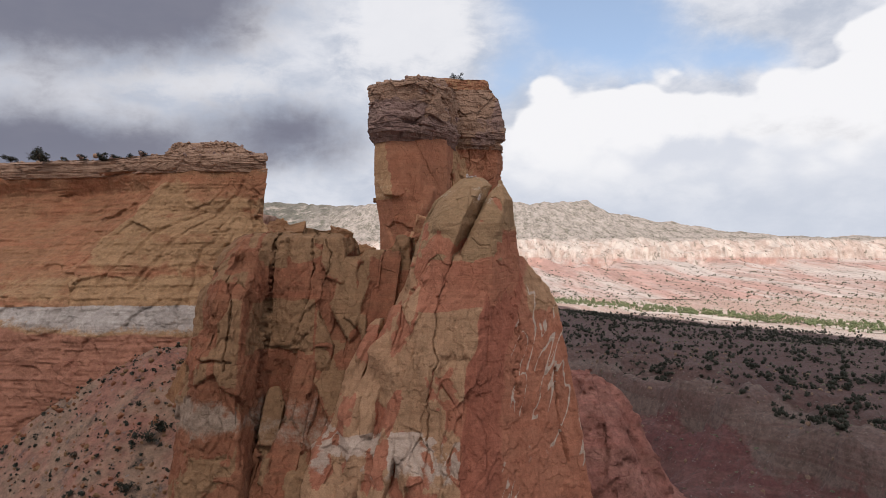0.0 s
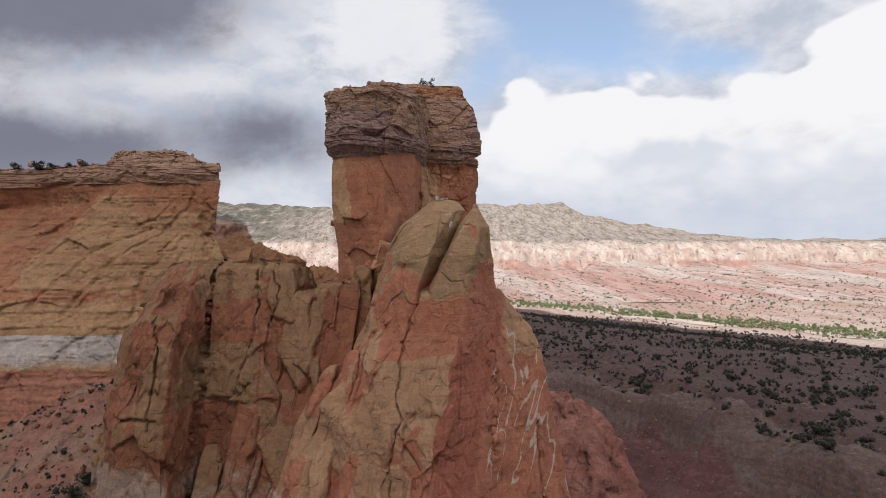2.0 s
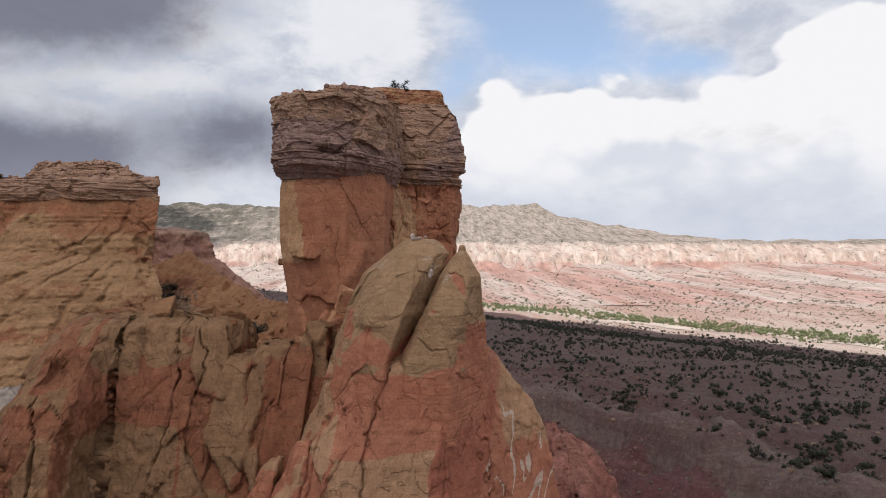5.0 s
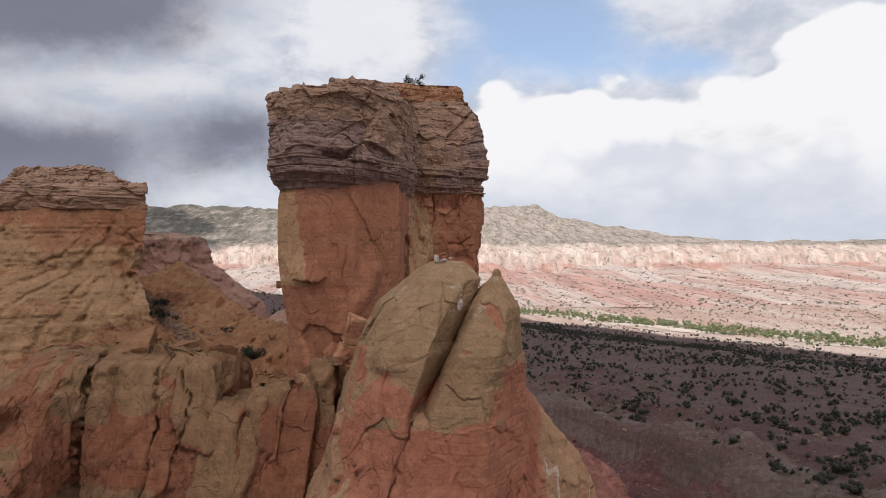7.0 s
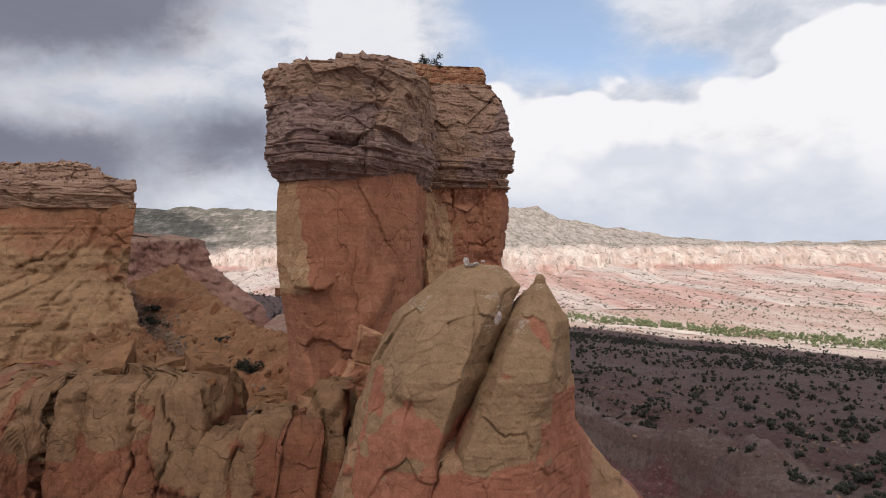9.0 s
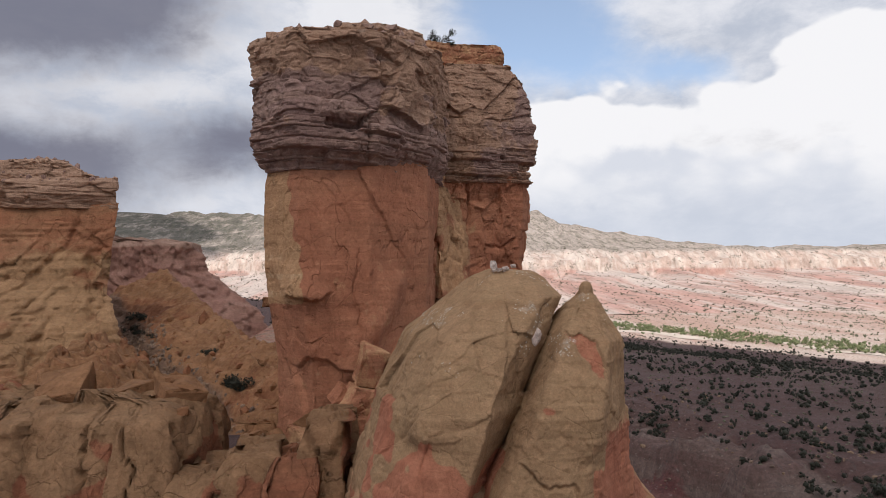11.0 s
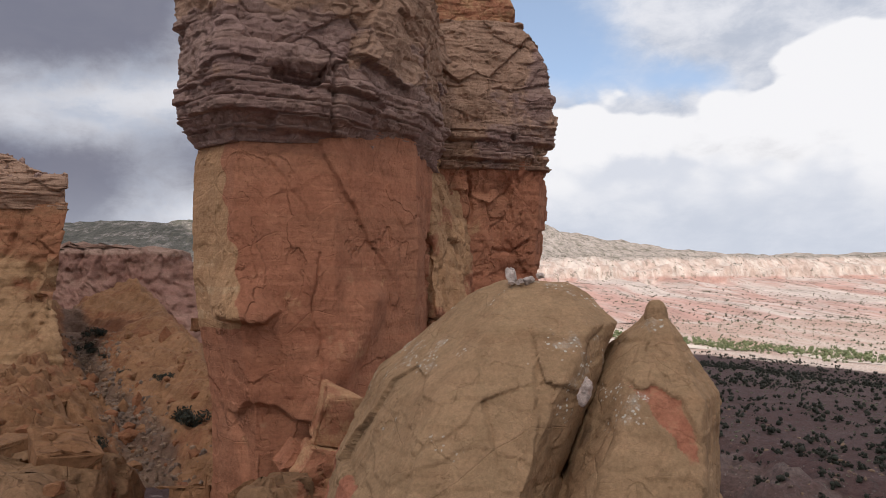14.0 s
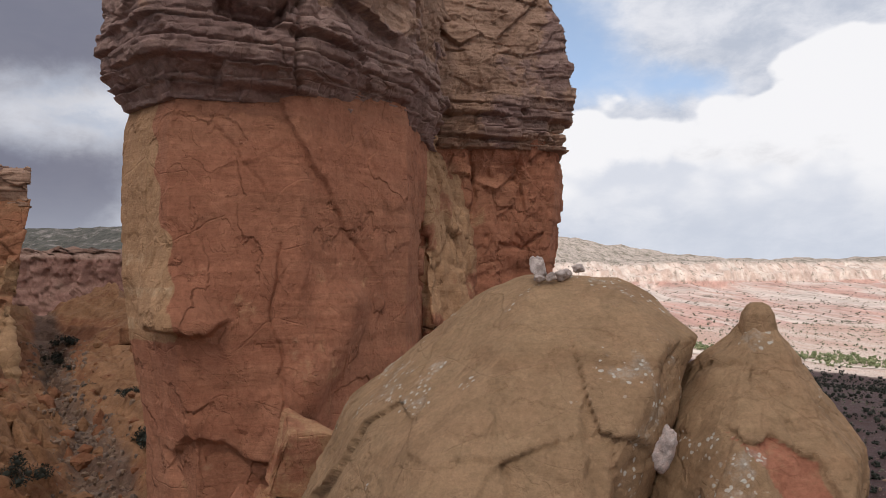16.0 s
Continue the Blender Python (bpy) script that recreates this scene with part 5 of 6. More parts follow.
def saddle_height(x, y):
    p = np.stack((x, y, np.zeros_like(x)), 1)
    cx, cz, gx = saddle_lines(y)
    wob = 1.0 * vnoise(p * 0.15, 800)
    u, g = x - cx + wob, x - gx + wob
    z = cz - 0.30 * np.clip(-u, 0, 8.3) - 0.9 * np.maximum(u, 0) + 0.45 * np.clip(-g - 1.0, 0, 7.0) + 0.5 * fbm(p * 0.12, 3, 802)
    z = z - 0.9 * np.exp(-(g / 1.7) ** 2)
    z = z - 2.0 * np.maximum(-27.5 - 1.5 * smooth(y, 108, 116) - x, 0) * (1 - smooth(y, 124, 131)) - 3.0 * np.maximum(81.0 + 16 * smooth(-x, 23.5, 28.0) - y, 0)
    z = np.maximum(z, 38.0)
    ribs = np.sin((u + 0.35 * y) * 1.3 + 2.0 * vnoise(p * 0.10, 806)) * smooth(u, -9.0, -6.5)                # slickrock flutes on the slab
    s = (z + 0.8 * vnoise(p * 0.1, 803)) / 0.9
    step = 0.9 * (np.floor(s) + smooth(s - np.floor(s), 0.45, 0.9)) - 0.9 * s
    crag, gap = facets(p + 0.4 * np.stack((vnoise(p * 0.6, 812), vnoise(p * 0.6, 813), 0 * x), 1), 2.3, 814)
    rough = smooth(-g, 0.5, 2.5)                                      # broken outcrops on the far side of the gully
    return z + 0.7 * step + 0.16 * ribs + rough * (0.75 * crag - 0.35 * (1 - smooth(gap, 0, 0.08))) + plates(p, 0.30, 2.0, 0.22, 801) + plates(p, 0.9, 2.0, 0.10, 805) + 0.06 * fbm(p * 1.8, 4, 809)


sx, sy = np.meshgrid(np.linspace(-42, 4, 300), np.concatenate((np.linspace(77, 118, 280), np.linspace(118.4, 160, 110))))
sx, sy = sx.ravel(), sy.ravel()
sz = saddle_height(sx, sy)
gully = np.exp(-((sx - saddle_lines(sy)[2] + 1.0 * vnoise(np.stack((sx, sy, 0 * sx), 1) * 0.15, 800)) / 1.6) ** 2) * smooth(sy, 92, 97)
saddle = thing("ridge_saddle", "tan slickrock saddle with a grey rubble gully between tower and mesa", "rock ridge")
mesh_object("slickrock", np.stack((sx, sy, sz), 1), grid_faces(390, 300, False), M_SADDLE, saddle, "",
                     {"tan": 0.58 + 0.22 * fbm(np.stack((sx, sy, sz), 1) * np.array((0.1, 0.1, 0.6)), 3, 811), "pale": 0 * sx, "stain": 1.1 * gully})

# ---------------------------------------------------------------- ground
def terrace_edge(x, y):
    p = np.stack((x, y, np.zeros_like(x)), 1)
    e = (x - 108 + 0.33 * (y - 195)) * 0.95 + 9 * vnoise(p * 0.03, 900) + 4 * vnoise(p * 0.11, 901)
    return np.maximum(e, (y - 330) * 0.8)                             # metres past the rim of the terrace


def talus_height(x, y):
    p = np.stack((x, y, np.zeros_like(x)), 1)
    z = 64.5 - 0.85 * np.maximum(104 - y, 0) - 0.55 * np.maximum(-40 - x, 0) - 1.0 * np.maximum(x + 27, 0)
    return np.minimum(z, 64.5) + 1.0 * fbm(p * 0.08, 3, 906) + 0.35 * fbm(p * 0.35, 3, 907)


def ground_height(x, y):
    p = np.stack((x, y, np.zeros_like(x)), 1)
    q = 0.869 * x + 0.495 * y                                         # grows towards the river
    e = terrace_edge(x, y)
    z = 30 - 29 * smooth(q, 330, 600) - 8 * (1 - smooth(e, -26, 22)) - 9 * (1 - smooth(e, -7, -3)) - 10 * (1 - smooth(e, -60, -8))
    z = z + 1.6 * fbm(p * 0.014, 4, 902) + (0.9 * fbm(p * 0.06, 3, 903) + 6.0 * (0.3 - np.abs(fbm(p * 0.035, 4, 905))) + 3.5 * (0.3 - np.abs(fbm(p * 0.09, 4, 908)))) * (1 - smooth(e, 6, 50)) + 0.25 * fbm(p * 0.2, 3, 904) + 1.5 * plates(p, 0.07, 2.0, 0.9, 909) * (1 - smooth(e, 0, 30))
    behind = 74 - 0.62 * np.maximum(y - 100, 0) - 1.3 * np.maximum(x + 6, 0) - 1.6 * np.maximum(92 - y, 0) - 1.8 * np.maximum(-22 - x, 0)
    return np.maximum(np.maximum(z, talus_height(x, y)), behind)


def far_height(x, y):
    p = np.stack((x, y, np.zeros_like(x)), 1)
    q = 0.869 * x + 0.495 * y
    wall = 2350 + 170 * vnoise(p * 0.0016, 912) + 90 * vnoise(p * 0.005, 913) + 30 * vnoise(p * 0.02, 918) + 14 * vnoise(p * 0.05, 922) + 0.05 * x
    rel = y - wall
    talus = 38 * np.clip((rel + 1150) / 1120, 0, 1)
    gull = np.abs(fbm(p * np.array((0.008, 0.0013, 1)), 4, 914))
    talus = talus + 26 * (0.35 - gull) * smooth(rel, -900, -150) + 7 * (0.3 - np.abs(fbm(p * np.array((0.014, 0.0022, 1)), 4, 919))) * smooth(rel, -1150, -900)
    cliff = 42 * smooth(rel, -6, 20) + 30 * smooth(rel, 60 + 60 * vnoise(p * 0.01, 916), 190)
    ridge = np.exp(-np.abs(x - 810) / 45.0 - ((y - 4250) / 300.0) ** 2) * 16
    fall = np.interp(x + 40 * vnoise(p * 0.004, 923), [780, 850, 960, 1060, 1250, 1455, 1830], [1.0, 0.84, 0.64, 0.58, 0.42, 0.22, 0.0])
    back = (190 * smooth(y, 2900, 4300) * fall + 40 * smooth(y, 2700, 4700)) * (1 + 0.03 * fbm(p * 0.0022, 4, 915))
    s = back / 38.0
    back = back + 0.30 * 38.0 * (np.floor(s) + smooth(s - np.floor(s), 0.55, 0.9) - s) * smooth(y, 3000, 3600) + 17 * (0.3 - np.abs(fbm(p * np.array((0.004, 0.0016, 1)), 5, 917))) * smooth(y, 2700, 3400)
    return 1.0 + talus + cliff + back + ridge


def sheet(name, xs, ys, height, mat, label, category, attrs=None):
    X, Y = np.meshgrid(xs, ys)
    x, y = X.ravel(), Y.ravel()
    z = height(x, y)
    ob = mesh_object(name, np.stack((x, y, z), 1), grid_faces(len(ys), len(xs), False), mat, None, label, attrs(x, y, z) if attrs else None)
    return tagged(ob, "", category, "", "structure")


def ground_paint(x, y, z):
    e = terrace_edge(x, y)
    # the paler side, painted as if sunlit, starts at the cloud's shade edge
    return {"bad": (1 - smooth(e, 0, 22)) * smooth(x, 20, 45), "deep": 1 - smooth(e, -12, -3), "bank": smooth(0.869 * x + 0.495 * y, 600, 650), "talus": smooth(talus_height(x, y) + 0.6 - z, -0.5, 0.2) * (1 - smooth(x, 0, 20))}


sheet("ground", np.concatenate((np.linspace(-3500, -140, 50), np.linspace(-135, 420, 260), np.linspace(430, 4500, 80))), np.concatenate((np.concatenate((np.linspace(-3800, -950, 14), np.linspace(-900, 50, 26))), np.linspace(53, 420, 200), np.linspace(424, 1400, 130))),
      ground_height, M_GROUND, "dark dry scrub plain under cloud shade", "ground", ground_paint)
sheet("backdrop", np.concatenate((np.linspace(-3200, -1250, 40), np.linspace(-1230, 1900, 360), np.linspace(1930, 4200, 40))), np.concatenate((np.linspace(1150, 2750, 260), np.linspace(2756, 4900, 90))), far_height, M_FAR, "sunlit pink and cream mesa beyond the river", "mesa")

# a red outcrop that shows past the buttress
outcrop = thing("red_outcrop", "dusky red mudstone outcrop below the buttress", "rock")
rock("mass", [(8, [(20, 190), (20, 146), (34, 136), (54, 152), (56, 182), (40, 198)]), (30, [(24, 186), (24, 154), (35, 147), (47, 160), (48, 180), (38, 188)]), (43, [(26, 182), (27, 162), (34, 157), (41, 166), (41, 177), (36, 182)]), (49, [(29, 178), (30, 168), (33, 165), (36, 168), (35, 174), (32, 177)])],
     160, 90, M_MUD, outcrop, massive(0.9, 0.12, 850, 0.5, 0.12, 0.0, lambda p: 0.9 * np.sin(np.arctan2(p[:, 1] - 170, p[:, 0] - 34) * 9) + chips(5.0, 1.3, 855, (1, 1, 0.6))(p)), plain_paint(0.1, 0.0, 0.1), lid=8)

rock("bench", [(4, [(14, 196), (15, 140), (34, 128), (62, 146), (64, 188), (40, 206)]), (19, [(18, 192), (18, 145), (34, 134), (57, 149), (58, 185), (40, 200)]), (22, [(20, 190), (21, 149), (34, 139), (53, 153), (54, 182), (39, 194)])],
     150, 40, M_MUD, outcrop, ledged(1.6, 3.0, 858, lambda z: 0 * z + 0.4, None, 1.6), plain_paint(0.3, 0.0, 0.1), lid=6)

# a shaded red cliff far behind the saddle
spur = thing("red_spur", "dark red cliff spur behind the ridge in cloud shade", "cliff")
rock("mass", [(20, [(-190, 272), (-50, 276), (-30, 300), (-50, 350), (-190, 350)]), (68, [(-190, 286), (-62, 290), (-46, 304), (-62, 345), (-190, 345)]), (80, [(-190, 292), (-74, 296), (-62, 306), (-74, 340), (-190, 340)]), (81.5, [(-190, 294), (-76, 298), (-66, 306), (-76, 340), (-190, 340)]), (91, [(-190, 295), (-78, 299), (-69, 306), (-80, 340), (-190, 340)]), (92, [(-190, 297), (-80, 301), (-73, 307), (-84, 335), (-190, 335)])],
     420, 130, M_SPUR, spur, ledged(1.2, 2.6, 870, lambda z: 0.7 + 0 * z, lambda p: 2.0 * np.abs(np.sin(p[:, 0] * 0.42 + 2.5 * vnoise(p * np.array((0.06, 0.06, 0.01)), 873))) * smooth(p[:, 2], 78, 82) + chips(4.0, 0.8, 875, (1, 1, 0.6))(p), 1.2), lambda q, d, lid: {"tan": 0.25 + 0.5 * smooth(q[:, 2], 89.5, 90.5) + 0.3 * fbm(q * 0.1, 3, 877), "pale": 0.35 * smooth(q[:, 2], 90.5, 91.5), "stain": 0.3 * smooth(q[:, 2], 80, 82)}, lid=8, top=1.8, weights=[3, 1.5, 1, 0.2, 0.2])

# ---------------------------------------------------------------- the cloud that shades the near ground
M_CLOUD, nd, ln, bsdf = material("cloud")
tr = nd.new("ShaderNodeBsdfTranslucent")
tr.inputs["Color"].default_value = (0.68, 0.68, 0.71, 1)
thin = nd.new("ShaderNodeBsdfTransparent")
blend = nd.new("ShaderNodeMixShader")
blend.inputs[0].default_value = 0.42                              # thin enough to let some sun through
ln.new(tr.outputs[0], blend.inputs[1])
ln.new(thin.outputs[0], blend.inputs[2])
ln.new(blend.outputs[0], nd["Material Output"].inputs["Surface"])


def cloud(label, gx, gy, along_q, across, high):
    """A flat-bottomed cloud whose shade is centred on the ground at gx, gy."""
    off = sun_dir * (high / sun_dir.z)
    ca = np.arange(160) / 160 * 2 * np.pi
    cv = []
    for j, (s, h) in enumerate(((0.0, 0), (0.7, 0), (0.97, 12), (1.0, 30), (0.95, 60), (0.6, 95), (0.0, 100))):
        su, sv = np.sign(np.cos(ca)) * np.abs(np.cos(ca)) ** 0.35 * along_q * s, np.sign(np.sin(ca)) * np.abs(np.sin(ca)) ** 0.35 * across * s
        su = su + 22 * fbm(np.stack((su * 0.008, sv * 0.008, 0 * su + j * 0.2), 1), 4, 990) * s
        a, b = 0.869, 0.495
        cv.append(np.stack((off.x + gx + a * su - b * sv, off.y + gy + b * su + a * sv, np.full(160, high + h)), 1))
    ob = mesh_object("cloud", np.concatenate(cv), grid_faces(7, 160), M_CLOUD, None, label)
    return tagged(ob, "", "cloud", "", "structure")


cloud("broad grey cloud that shades the near plain", 0.869 * (596 - 1150), 0.495 * (596 - 1150), 1150, 1550, 900.0)
cloud("grey cloud that shades the wooded hills", -1000, 2900, 380, 400, 2600.0)
cloud("grey cloud that shades the far wooded mesa", -1520, 3900, 560, 820, 2900.0)


# ---------------------------------------------------------------- plants
def leaf_material(name, a, b):
    m, nd, ln, bsdf = material(name)
    g = nd.new("ShaderNodeNewGeometry")
    ln.new(n_mix(N(g.outputs["Random Per Island"]), a, b), bsdf.inputs["Base Color"])
    bsdf.inputs["Roughness"].default_value = 0.8
    bsdf.inputs["Specular IOR Level"].default_value = 0.2
    return m


M_LEAF = leaf_material("juniper_leaves", (0.020, 0.022, 0.016), (0.045, 0.046, 0.034))
M_COTTON = leaf_material("cottonwood_leaves", (0.10, 0.125, 0.060), (0.20, 0.215, 0.11))
M_SAGE = leaf_material("sage_leaves", (0.11, 0.115, 0.075), (0.20, 0.19, 0.13))
M_BRUSH = leaf_material("brush_leaves", (0.065, 0.062, 0.042), (0.135, 0.125, 0.085))
M_BARK, nd, ln, bsdf = material("bark")
ln.new(n_mix(n_noise(n_pos((6, 6, 1)), 3.0, 6.0, 0.7), (0.07, 0.05, 0.04), (0.18, 0.14, 0.11)), bsdf.inputs["Base Color"])
bsdf.inputs["Roughness"].default_value = 0.95


ico = bmesh.new()
bmesh.ops.create_icosphere(ico, subdivisions=1, radius=1.0)
ICO = np.array([w.co[:] for w in ico.verts])
ICO_F = np.array([[w.index for w in t.verts] for t in ico.faces])
ico.free()


def crown_points(rng, count, leaf, flat=0.75, lumps=6, heart=1.0):
    """Leaf sprays of one crown of radius 1: small bent triangles in lumps with gaps. Gives points and faces."""
    mid = rng.normal(size=(lumps, 3)) * np.array((0.48, 0.48, 0.30)) + np.array((0, 0, 0.62 * flat))
    size = rng.uniform(0.28, 0.55, lumps)
    pick = rng.randint(0, lumps, count)
    way = rng.normal(size=(count, 3))
    way /= np.linalg.norm(way, axis=1, keepdims=True)
    c = mid[pick] + way * (size[pick] * rng.uniform(0.55, 1.05, count))[:, None]
    c[:, 2] = np.maximum(c[:, 2] * flat, 0.04)
    a, b = rng.normal(size=(count, 3)), rng.normal(size=(count, 3))
    a /= np.linalg.norm(a, axis=1, keepdims=True)
    b /= np.linalg.norm(b, axis=1, keepdims=True)
    s = (leaf * rng.uniform(0.6, 1.4, count))[:, None]
    v = np.stack((c - a * s, c + a * s, c + b * s, c + (b - a) * s * 0.7), 1).reshape(-1, 3)
    i = np.arange(count)[:, None] * 4
    f = np.concatenate((i + np.array([[0, 1, 2]]), i + np.array([[0, 2, 3]])), 0)
    for m, r in zip(mid, size):                                   # the dense heart of each lump
        g = ICO * (r * heart * rng.uniform(0.55, 0.9, (12, 1))) + m * np.array((1, 1, flat))
        g[:, 2] = np.maximum(g[:, 2], 0.0)
        f = np.concatenate((f, ICO_F + len(v)), 0)
        v = np.concatenate((v, g), 0)
    return v, f


def stems(rng, count, reach, thick):
    """Tapered three-sided stems from the root, spreading upwards."""
    v, f = [], []
    for k in range(count):
        a, h = rng.uniform(0, 6.28), rng.uniform(0.45, 0.85)
        tip = np.array((math.cos(a) * reach * rng.uniform(0.3, 1), math.sin(a) * reach * rng.uniform(0.3, 1), h * reach))
        bend = tip * np.array((0.35, 0.35, 0.55))
        for at, t in ((np.zeros(3), thick), (bend, thick * 0.65), (tip, thick * 0.2)):
            for j in range(3):
                v.append(at + t * np.array((math.cos(2.1 * j), math.sin(2.1 * j), 0)))
        o = k * 9
        for r in (0, 3):
            for j in range(3):
                f += [(o + r + j, o + r + (j + 1) % 3, o + r + 3 + (j + 1) % 3), (o + r + j, o + r + 3 + (j + 1) % 3, o + r + 3 + j)]
    return np.array(v), np.array(f)


def shrub(name, label, place, size, seed, leaves, leaf, mat, group="", category="shrub", sticks=7, flat=0.8, heart=0.5):
    rng = np.random.RandomState(seed)
    root = thing(name, label, category, group)
    v, f = stems(rng, sticks, 0.9, 0.035)
    mesh_object("stems", v, f, M_BARK, root)
    v, f = crown_points(rng, leaves, leaf, flat, 8, heart)
    mesh_object("crown", v, f, mat, root)
    root.matrix_world = pose(*place, 0, 0, seed * 47 % 360) @ Matrix.Diagonal((size, size, size, 1))
    return root


shrub("shrub", "small dark shrub growing on top of the rock tower", (1.7, 96.0, 99.7), 0.8, 3, 700, 0.07, M_LEAF, "", "shrub", 12, 1.0)
for k, (x, y, s) in enumerate(((-18.4, 102.3, 1.05), (-13.6, 107.0, 1.3), (-17.6, 115.0, 0.7), (-31.8, 138.8, 1.3), (-29.0, 131.5, 0.7), (-15.8, 98.5, 0.5), (-22.5, 121.0, 0.7), (-30.5, 134.0, 0.9), (-26.0, 126.0, 0.5))):
    z = float(saddle_height(np.array([x]), np.array([y]))[0])
    shrub("shrub", "dark green shrub growing in the rubble of the ridge", (x, y, z - 0.1), s, 20 + k, 900, 0.075, M_LEAF, "shrubs of the ridge")
for k, (x, y, z, s) in enumerate(((-75.5, 137.5, 94.6, 2.6), (-66.5, 137.0, 94.6, 1.0), (-62.6, 136.5, 94.5, 1.6), (-60.0, 136.0, 94.5, 1.0), (-56.2, 133.5, 94.5, 0.9), (-52.6, 130.5, 94.6, 0.9), (-80.5, 139.0, 94.5, 1.4), (-70.0, 138.0, 94.6, 0.8))):
    shrub("shrub", "dark juniper shrub standing on the rim of the mesa", (x, y, z - 0.2), s, 40 + k, 700, 0.08, M_LEAF, "shrubs of the mesa rim")
for k, (x, y, s) in enumerate(((-35.9, 92.0, 2.0), (-36.4, 86.6, 1.2), (-52.0, 86.0, 1.4), (-48.5, 84.5, 1.0), (-55.0, 88.0, 1.0), (-44.0, 88.0, 0.8), (-39.0, 96.0, 0.7), (-46.0, 93.0, 0.8))):
    z = float(ground_height(np.array([x]), np.array([y]))[0])
    shrub("shrub", "dark green shrub on the red talus slope", (x, y, z - 0.15), s, 60 + k, 700, 0.08, M_LEAF, "shrubs of the talus")

# junipers and brush of the plain: the nearest are things, the rest one mass
rng = np.random.RandomState(7)
protos = []
for k in range(6):
    root = shrub("plain_shrub", "dark juniper shrub on the dry plain", (0, 0, -500), 1.0, 90 + k, 150, 0.11, M_LEAF, "shrubs of the plain", "shrub", 3, 1.0, 0.95)
    protos.append(root)
spots = []
while len(spots) < 11500:
    x, y = rng.uniform(40, 620), rng.uniform(170, 900)
    if rng.rand() > 0.35 + 0.9 * float(noise.noise(Vector((x * 0.02, y * 0.02, 3.0)))) + 0.1:
        continue
    spots.append((x, y))
spots = np.array(spots)
e = terrace_edge(spots[:, 0], spots[:, 1])
q = 0.869 * spots[:, 0] + 0.495 * spots[:, 1]
spots = spots[(e > 2) & (q < 640) & (spots[:, 0] < 0.62 * spots[:, 1] + 40)]
far = np.hypot(spots[:, 0], spots[:, 1] - 40)
spots = spots[np.argsort(far)]
sz_all = ground_height(spots[:, 0], spots[:, 1])
size_all = 0.65 + 1.9 * rng.rand(len(spots)) ** 1.9
for k in range(260):
    src = protos[k % 6]
    m = pose(spots[k, 0], spots[k, 1], sz_all[k] - 0.12, 0, 0, k * 77 % 360)
    if k < 6:
        src.matrix_world = m @ Matrix.Diagonal((size_all[k],) * 3 + (1,))
    else:
        twin = copy_thing(src, m)
        twin.scale = (size_all[k],) * 3


def scatter(name, label, places, sizes, leaves, leaf, mat, category, seed, flat=0.75, lift=0.0, lumps=2):
    """One mass of many crowns, each of small sprays."""
    r = np.random.RandomState(seed)
    vs, fs, o = [], [], 0
    kinds = [crown_points(r, leaves, leaf, flat, lumps) for _ in range(8)]
    for (x, y, z), s in zip(places, sizes):
        v, f = kinds[r.randint(8)]
        a = r.uniform(0, 6.28)
        ca_, sa_ = math.cos(a) * s, math.sin(a) * s
        vs.append(np.stack((v[:, 0] * ca_ - v[:, 1] * sa_ + x, v[:, 0] * sa_ + v[:, 1] * ca_ + y, v[:, 2] * s + z + lift), 1))
        fs.append(f + o)
        o += len(v)
    ob = mesh_object(name, np.concatenate(vs), np.concatenate(fs), mat, None, label)
    return tagged(ob, "", category, "", "stuff")


rest = np.stack((spots[260:, 0], spots[260:, 1], sz_all[260:] - 0.1), 1)
scatter("plain_brush", "dark juniper brush dotting the shaded plain", rest, size_all[260:] * 1.1, 16, 0.24, M_LEAF, "brush", 11, 1.0)
small = np.stack((rng.uniform(45, 420, 2600), rng.uniform(180, 620, 2600)), 1)
small = small[(small[:, 0] < 0.62 * small[:, 1] + 40) & (terrace_edge(small[:, 0], small[:, 1]) > -30)]
scatter("plain_scrub", "low grey-brown scrub on the plain", np.stack((small[:, 0], small[:, 1], ground_height(small[:, 0], small[:, 1]) - 0.05), 1), 0.35 + 0.7 * rng.rand(len(small)), 9, 0.42, M_SAGE, "scrub", 12, 0.6)

lx_, ly_ = rng.uniform(-620, 40, 2200), rng.uniform(300, 1350, 2200)
keep = (np.abs(lx_) < 0.55 * ly_) & (0.869 * lx_ + 0.495 * ly_ < 600)
lx_, ly_ = lx_[keep], ly_[keep]
scatter("valley_brush", "dark brush on the shaded valley floor behind the ridge", np.stack((lx_, ly_, ground_height(lx_, ly_) - 0.1), 1), 1.0 + 2.2 * rng.rand(len(lx_)) ** 2, 12, 0.26, M_LEAF, "brush", 17, 1.0)

# trees along the river
tt = rng.uniform(-0.35, 1.6, 1300)
band = rng.normal(size=1300) * 18
rx_, ry_ = 167 + 253 * tt + 0.83 * band, 1093 - 379 * tt + 0.55 * band
scatter("riverside_trees", "fresh green cottonwoods along the river", np.stack((rx_, ry_, 0 * rx_ + 0.6), 1), 1.8 + 3.0 * rng.rand(1300), 22, 0.26, M_COTTON, "trees", 13, 0.95)

# brush on the far slopes
fx, fy = rng.uniform(-900, 2300, 11000), 1160 + 2100 * rng.rand(11000) ** 1.6
keep = np.abs(fx) < 0.75 * fy
fx, fy = fx[keep], fy[keep]
scatter("far_brush", "dark brush dotting the far mesa slopes", np.stack((fx, fy, far_height(fx, fy) - 0.5), 1), 1.1 + 2.6 * rng.rand(len(fx)) ** 2, 6, 0.6, M_BRUSH, "brush", 14)

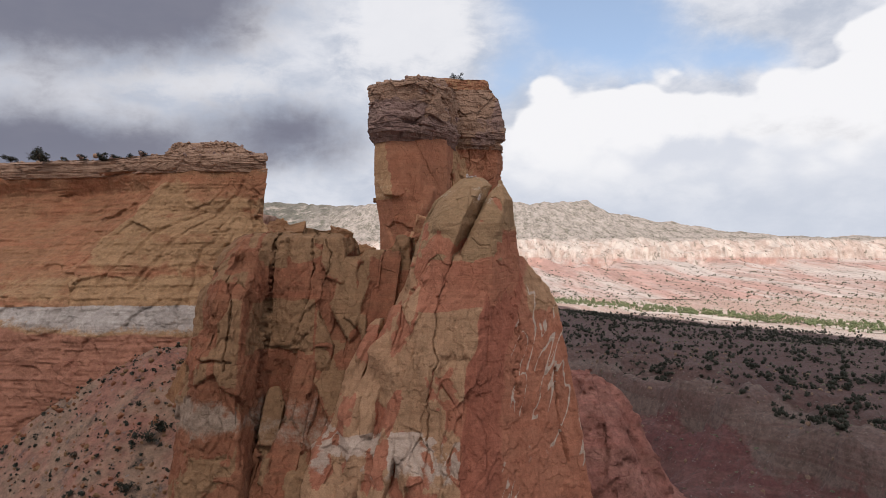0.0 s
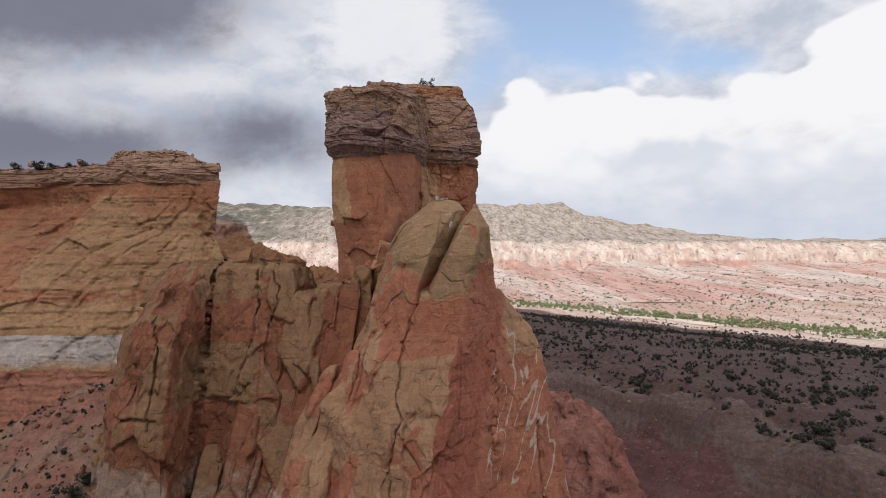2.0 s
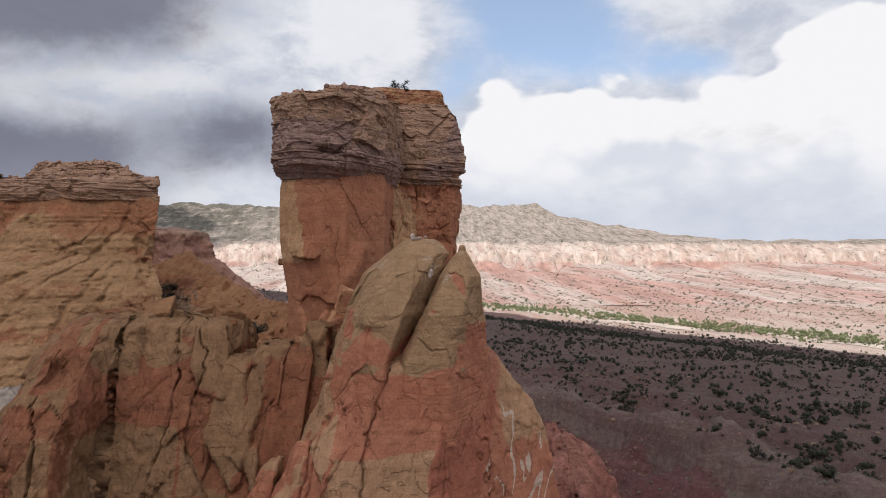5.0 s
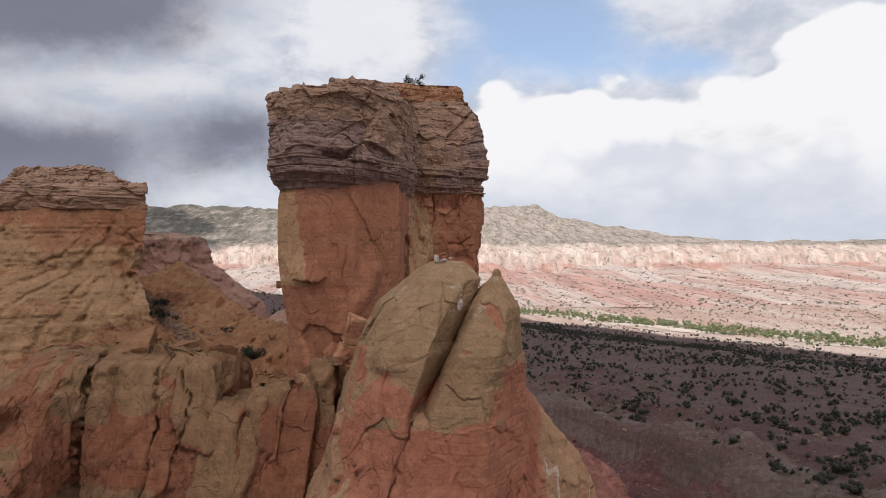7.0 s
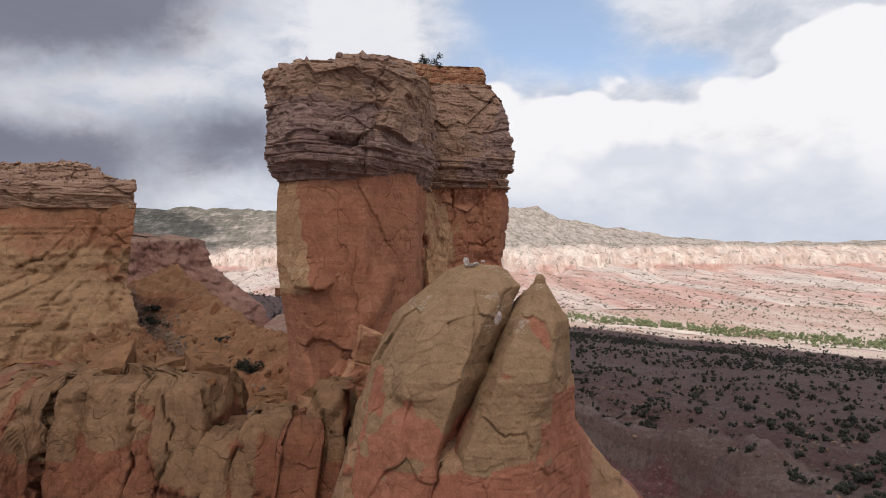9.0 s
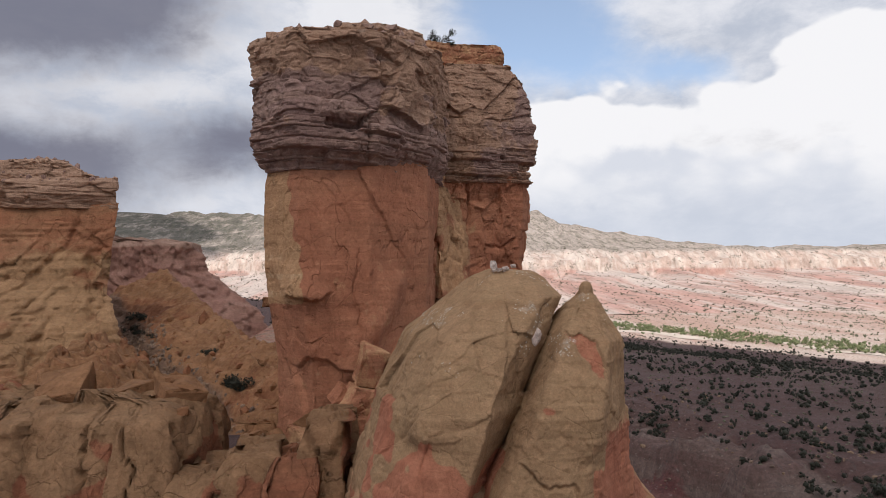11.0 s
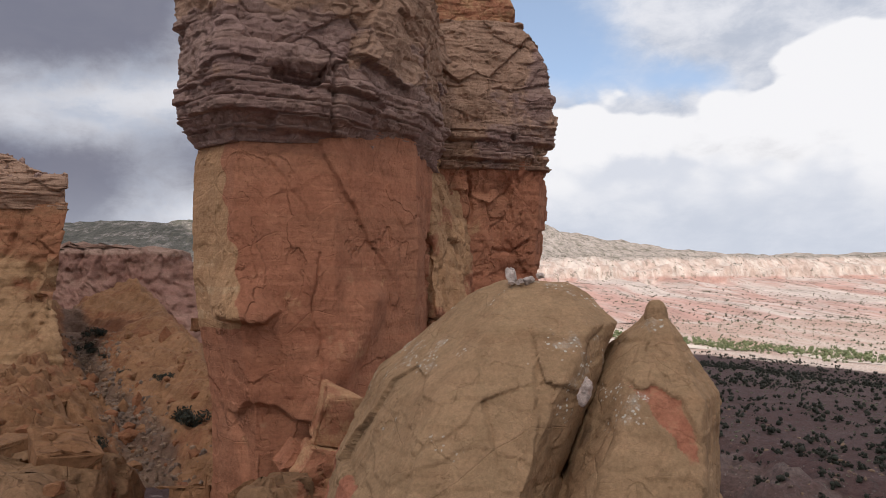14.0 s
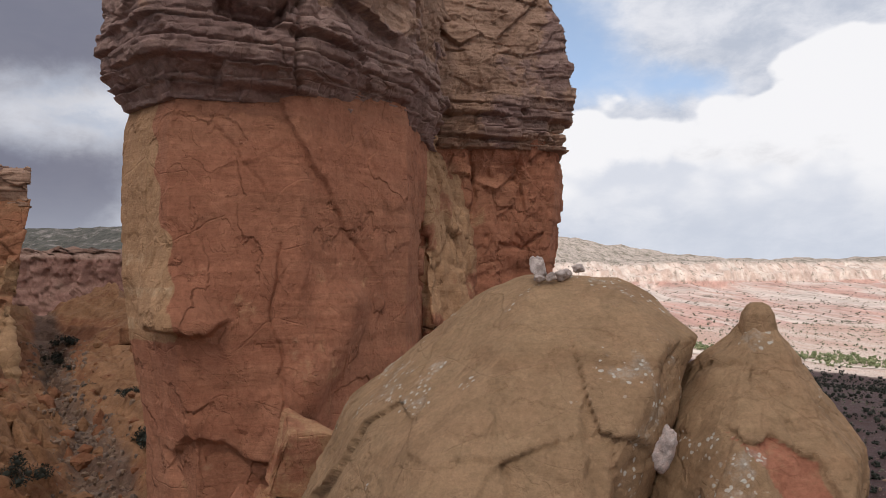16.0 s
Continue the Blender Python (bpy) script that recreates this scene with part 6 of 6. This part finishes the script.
bx_, by_ = rng.uniform(150, 900, 2600), rng.uniform(640, 1180, 2600)
keep = (0.869 * bx_ + 0.495 * by_ > 690) & (bx_ < 0.72 * by_)
bx_, by_ = bx_[keep], by_[keep]
scatter("bank_brush", "grey-green brush on the far bank", np.stack((bx_, by_, ground_height(bx_, by_) - 0.1), 1), 0.8 + 1.8 * rng.rand(len(bx_)) ** 2, 10, 0.45, M_SAGE, "brush", 15)

# the river and its sandy bed
M_SAND, nd, ln, bsdf = material("river_sand")
ln.new(n_mix(n_noise(n_pos(), 0.05, 7.0, 0.65), (0.42, 0.34, 0.28), (0.62, 0.54, 0.47)), bsdf.inputs["Base Color"])
bsdf.inputs["Roughness"].default_value = 0.8
tv = np.linspace(-1.0, 2.2, 160)
bend = 14 * np.sin(tv * 9) + 8 * np.sin(tv * 23 + 1)
lines = []
for side in (-1, -0.6, 0, 0.6, 1):
    o = bend - 26 + side * (9 + 4 * np.sin(tv * 13))
    x, y = 167 + 253 * tv + 0.83 * o, 1093 - 379 * tv + 0.55 * o
    lines.append(np.stack((x, y, ground_height(x, y) + 0.45 - 0.25 * (1 - abs(side))), 1))
river = mesh_object("river_bed", np.stack(lines, 0).reshape(-1, 3), grid_faces(5, 160, False), M_SAND, None, "pale sandy river bed between green trees")
tagged(river, "", "river bed", "", "structure")

bpy.context.view_layer.update()
DEPS = bpy.context.evaluated_depsgraph_get()


def landed(x, y, above, lowest):
    """Places on the first surface below; those that would fall past the lowest level are left out."""
    out = []
    for a, b_ in zip(x, y):
        hit, at, _, _, _, _ = scene.ray_cast(DEPS, Vector((a, b_, above)), Vector((0, 0, -1)))
        if hit and at.z > lowest:
            out.append(at[:])
    return np.array(out)


# stones of the talus and the rubble gully
def stones(name, label, places, sizes, mat, seed, category="rubble"):
    r = np.random.RandomState(seed)
    bm = bmesh.new()
    bmesh.ops.create_icosphere(bm, subdivisions=1, radius=1.0)
    base = np.array([w.co[:] for w in bm.verts])
    tri = np.array([[w.index for w in t.verts] for t in bm.faces])
    bm.free()
    kinds = [base * r.uniform(0.55, 1.1, (len(base), 1)) * r.uniform(0.6, 1.2, 3) for _ in range(10)]
    vs, fs = [], []
    for k, (at, s) in enumerate(zip(places, sizes)):
        a = r.uniform(0, 6.28)
        v = kinds[r.randint(10)] * s
        vs.append(np.stack((v[:, 0] * math.cos(a) - v[:, 1] * math.sin(a), v[:, 0] * math.sin(a) + v[:, 1] * math.cos(a), v[:, 2]), 1) + at)
        fs.append(tri + k * len(base))
    v = np.concatenate(vs)
    tint = np.repeat(r.rand(len(places)), len(base))
    ob = mesh_object(name, v, np.concatenate(fs), mat, None, label, {"tan": tint, "pale": 0.3 * (tint > 0.85), "stain": 0 * tint}, True)
    return tagged(ob, "", category, "", "stuff")


n = 1500
tx_, ty_ = rng.uniform(-70, -22, n), rng.uniform(70, 108, n)
stones("talus_stones", "broken tan and red stones on the talus slope", np.stack((tx_, ty_, ground_height(tx_, ty_)), 1), 0.12 + 0.55 * rng.rand(n) ** 3, M_RUBBLE, 31)
n = 2000
gy_ = 94 + 48 * rng.rand(n)
gx_ = saddle_lines(gy_)[2] + rng.normal(size=n) * 1.1
stones("gully_rubble", "grey broken rubble in the gully of the ridge", np.stack((gx_, gy_, saddle_height(gx_, gy_)), 1), 0.06 + 0.30 * rng.rand(n) ** 3.0, M_SCREE, 32)
n = 700
gx_, gy_ = rng.uniform(-27, -6, n), rng.uniform(86, 130, n)
stones("ridge_stones", "tan sandstone pieces strewn over the ridge", np.stack((gx_, gy_, saddle_height(gx_, gy_)), 1), 0.10 + 0.9 * rng.rand(n) ** 4, M_SADDLE, 33)
n = 260
spot = landed(rng.uniform(-8.2, 0.8, n), rng.uniform(83.6, 97, n), 110.0, 96.0)
stones("summit_rubble", "pale broken stones on top of the caprock", spot, 0.10 + 0.36 * rng.rand(len(spot)) ** 2.5, M_CAP, 34)
n = 800
mx_ = rng.uniform(-85, -29, n)
spot = landed(mx_, 124.5 + 0.62 * np.maximum(-50 - mx_, 0) + 10 * rng.rand(n) ** 1.5, 110.0, 93.6)
stones("rim_rubble", "broken grey stones along the rim of the mesa", spot, 0.12 + 0.50 * rng.rand(len(spot)) ** 3, M_CAP, 35)
n = 900
tx_, ty_ = rng.uniform(-68, -25, n), rng.uniform(72, 106, n)
scatter("talus_scrub", "small dark scrub dotting the talus slope", np.stack((tx_, ty_, ground_height(tx_, ty_) - 0.05), 1), 0.22 + 0.5 * rng.rand(n) ** 2, 14, 0.36, M_LEAF, "scrub", 16, 0.7)
n = 2600
ex_, ey_ = rng.uniform(40, 260, n), rng.uniform(150, 380, n)
e = terrace_edge(ex_, ey_)
keep = (e > -40) & (e < 60) & (ex_ < 0.62 * ey_ + 30)
ex_, ey_ = ex_[keep], ey_[keep]
stones("badland_stones", "pale and rusty stones along the rim of the badland", np.stack((ex_, ey_, ground_height(ex_, ey_)), 1), 0.2 + 1.0 * rng.rand(len(ex_)) ** 3, M_SCREE, 36)

# broken blocks lying on the ridge
n = 34
for k, at in enumerate(landed(rng.uniform(-25, -6.5, n), rng.uniform(79.5, 96, n), 84.0, 74.0)):
    s = 0.16 + 0.45 * rng.rand() ** 2
    block("angular orange-tan sandstone block lying on the ridge", (at[0], at[1], at[2] + 0.05 * s), (s * rng.uniform(0.8, 1.4), s * rng.uniform(0.7, 1.1), s * rng.uniform(0.45, 0.8)), (rng.uniform(-14, 14), rng.uniform(-14, 14), rng.uniform(0, 360)), 500 + k, M_SADDLE, rng.uniform(0.2, 0.8), "blocks on the ridge")
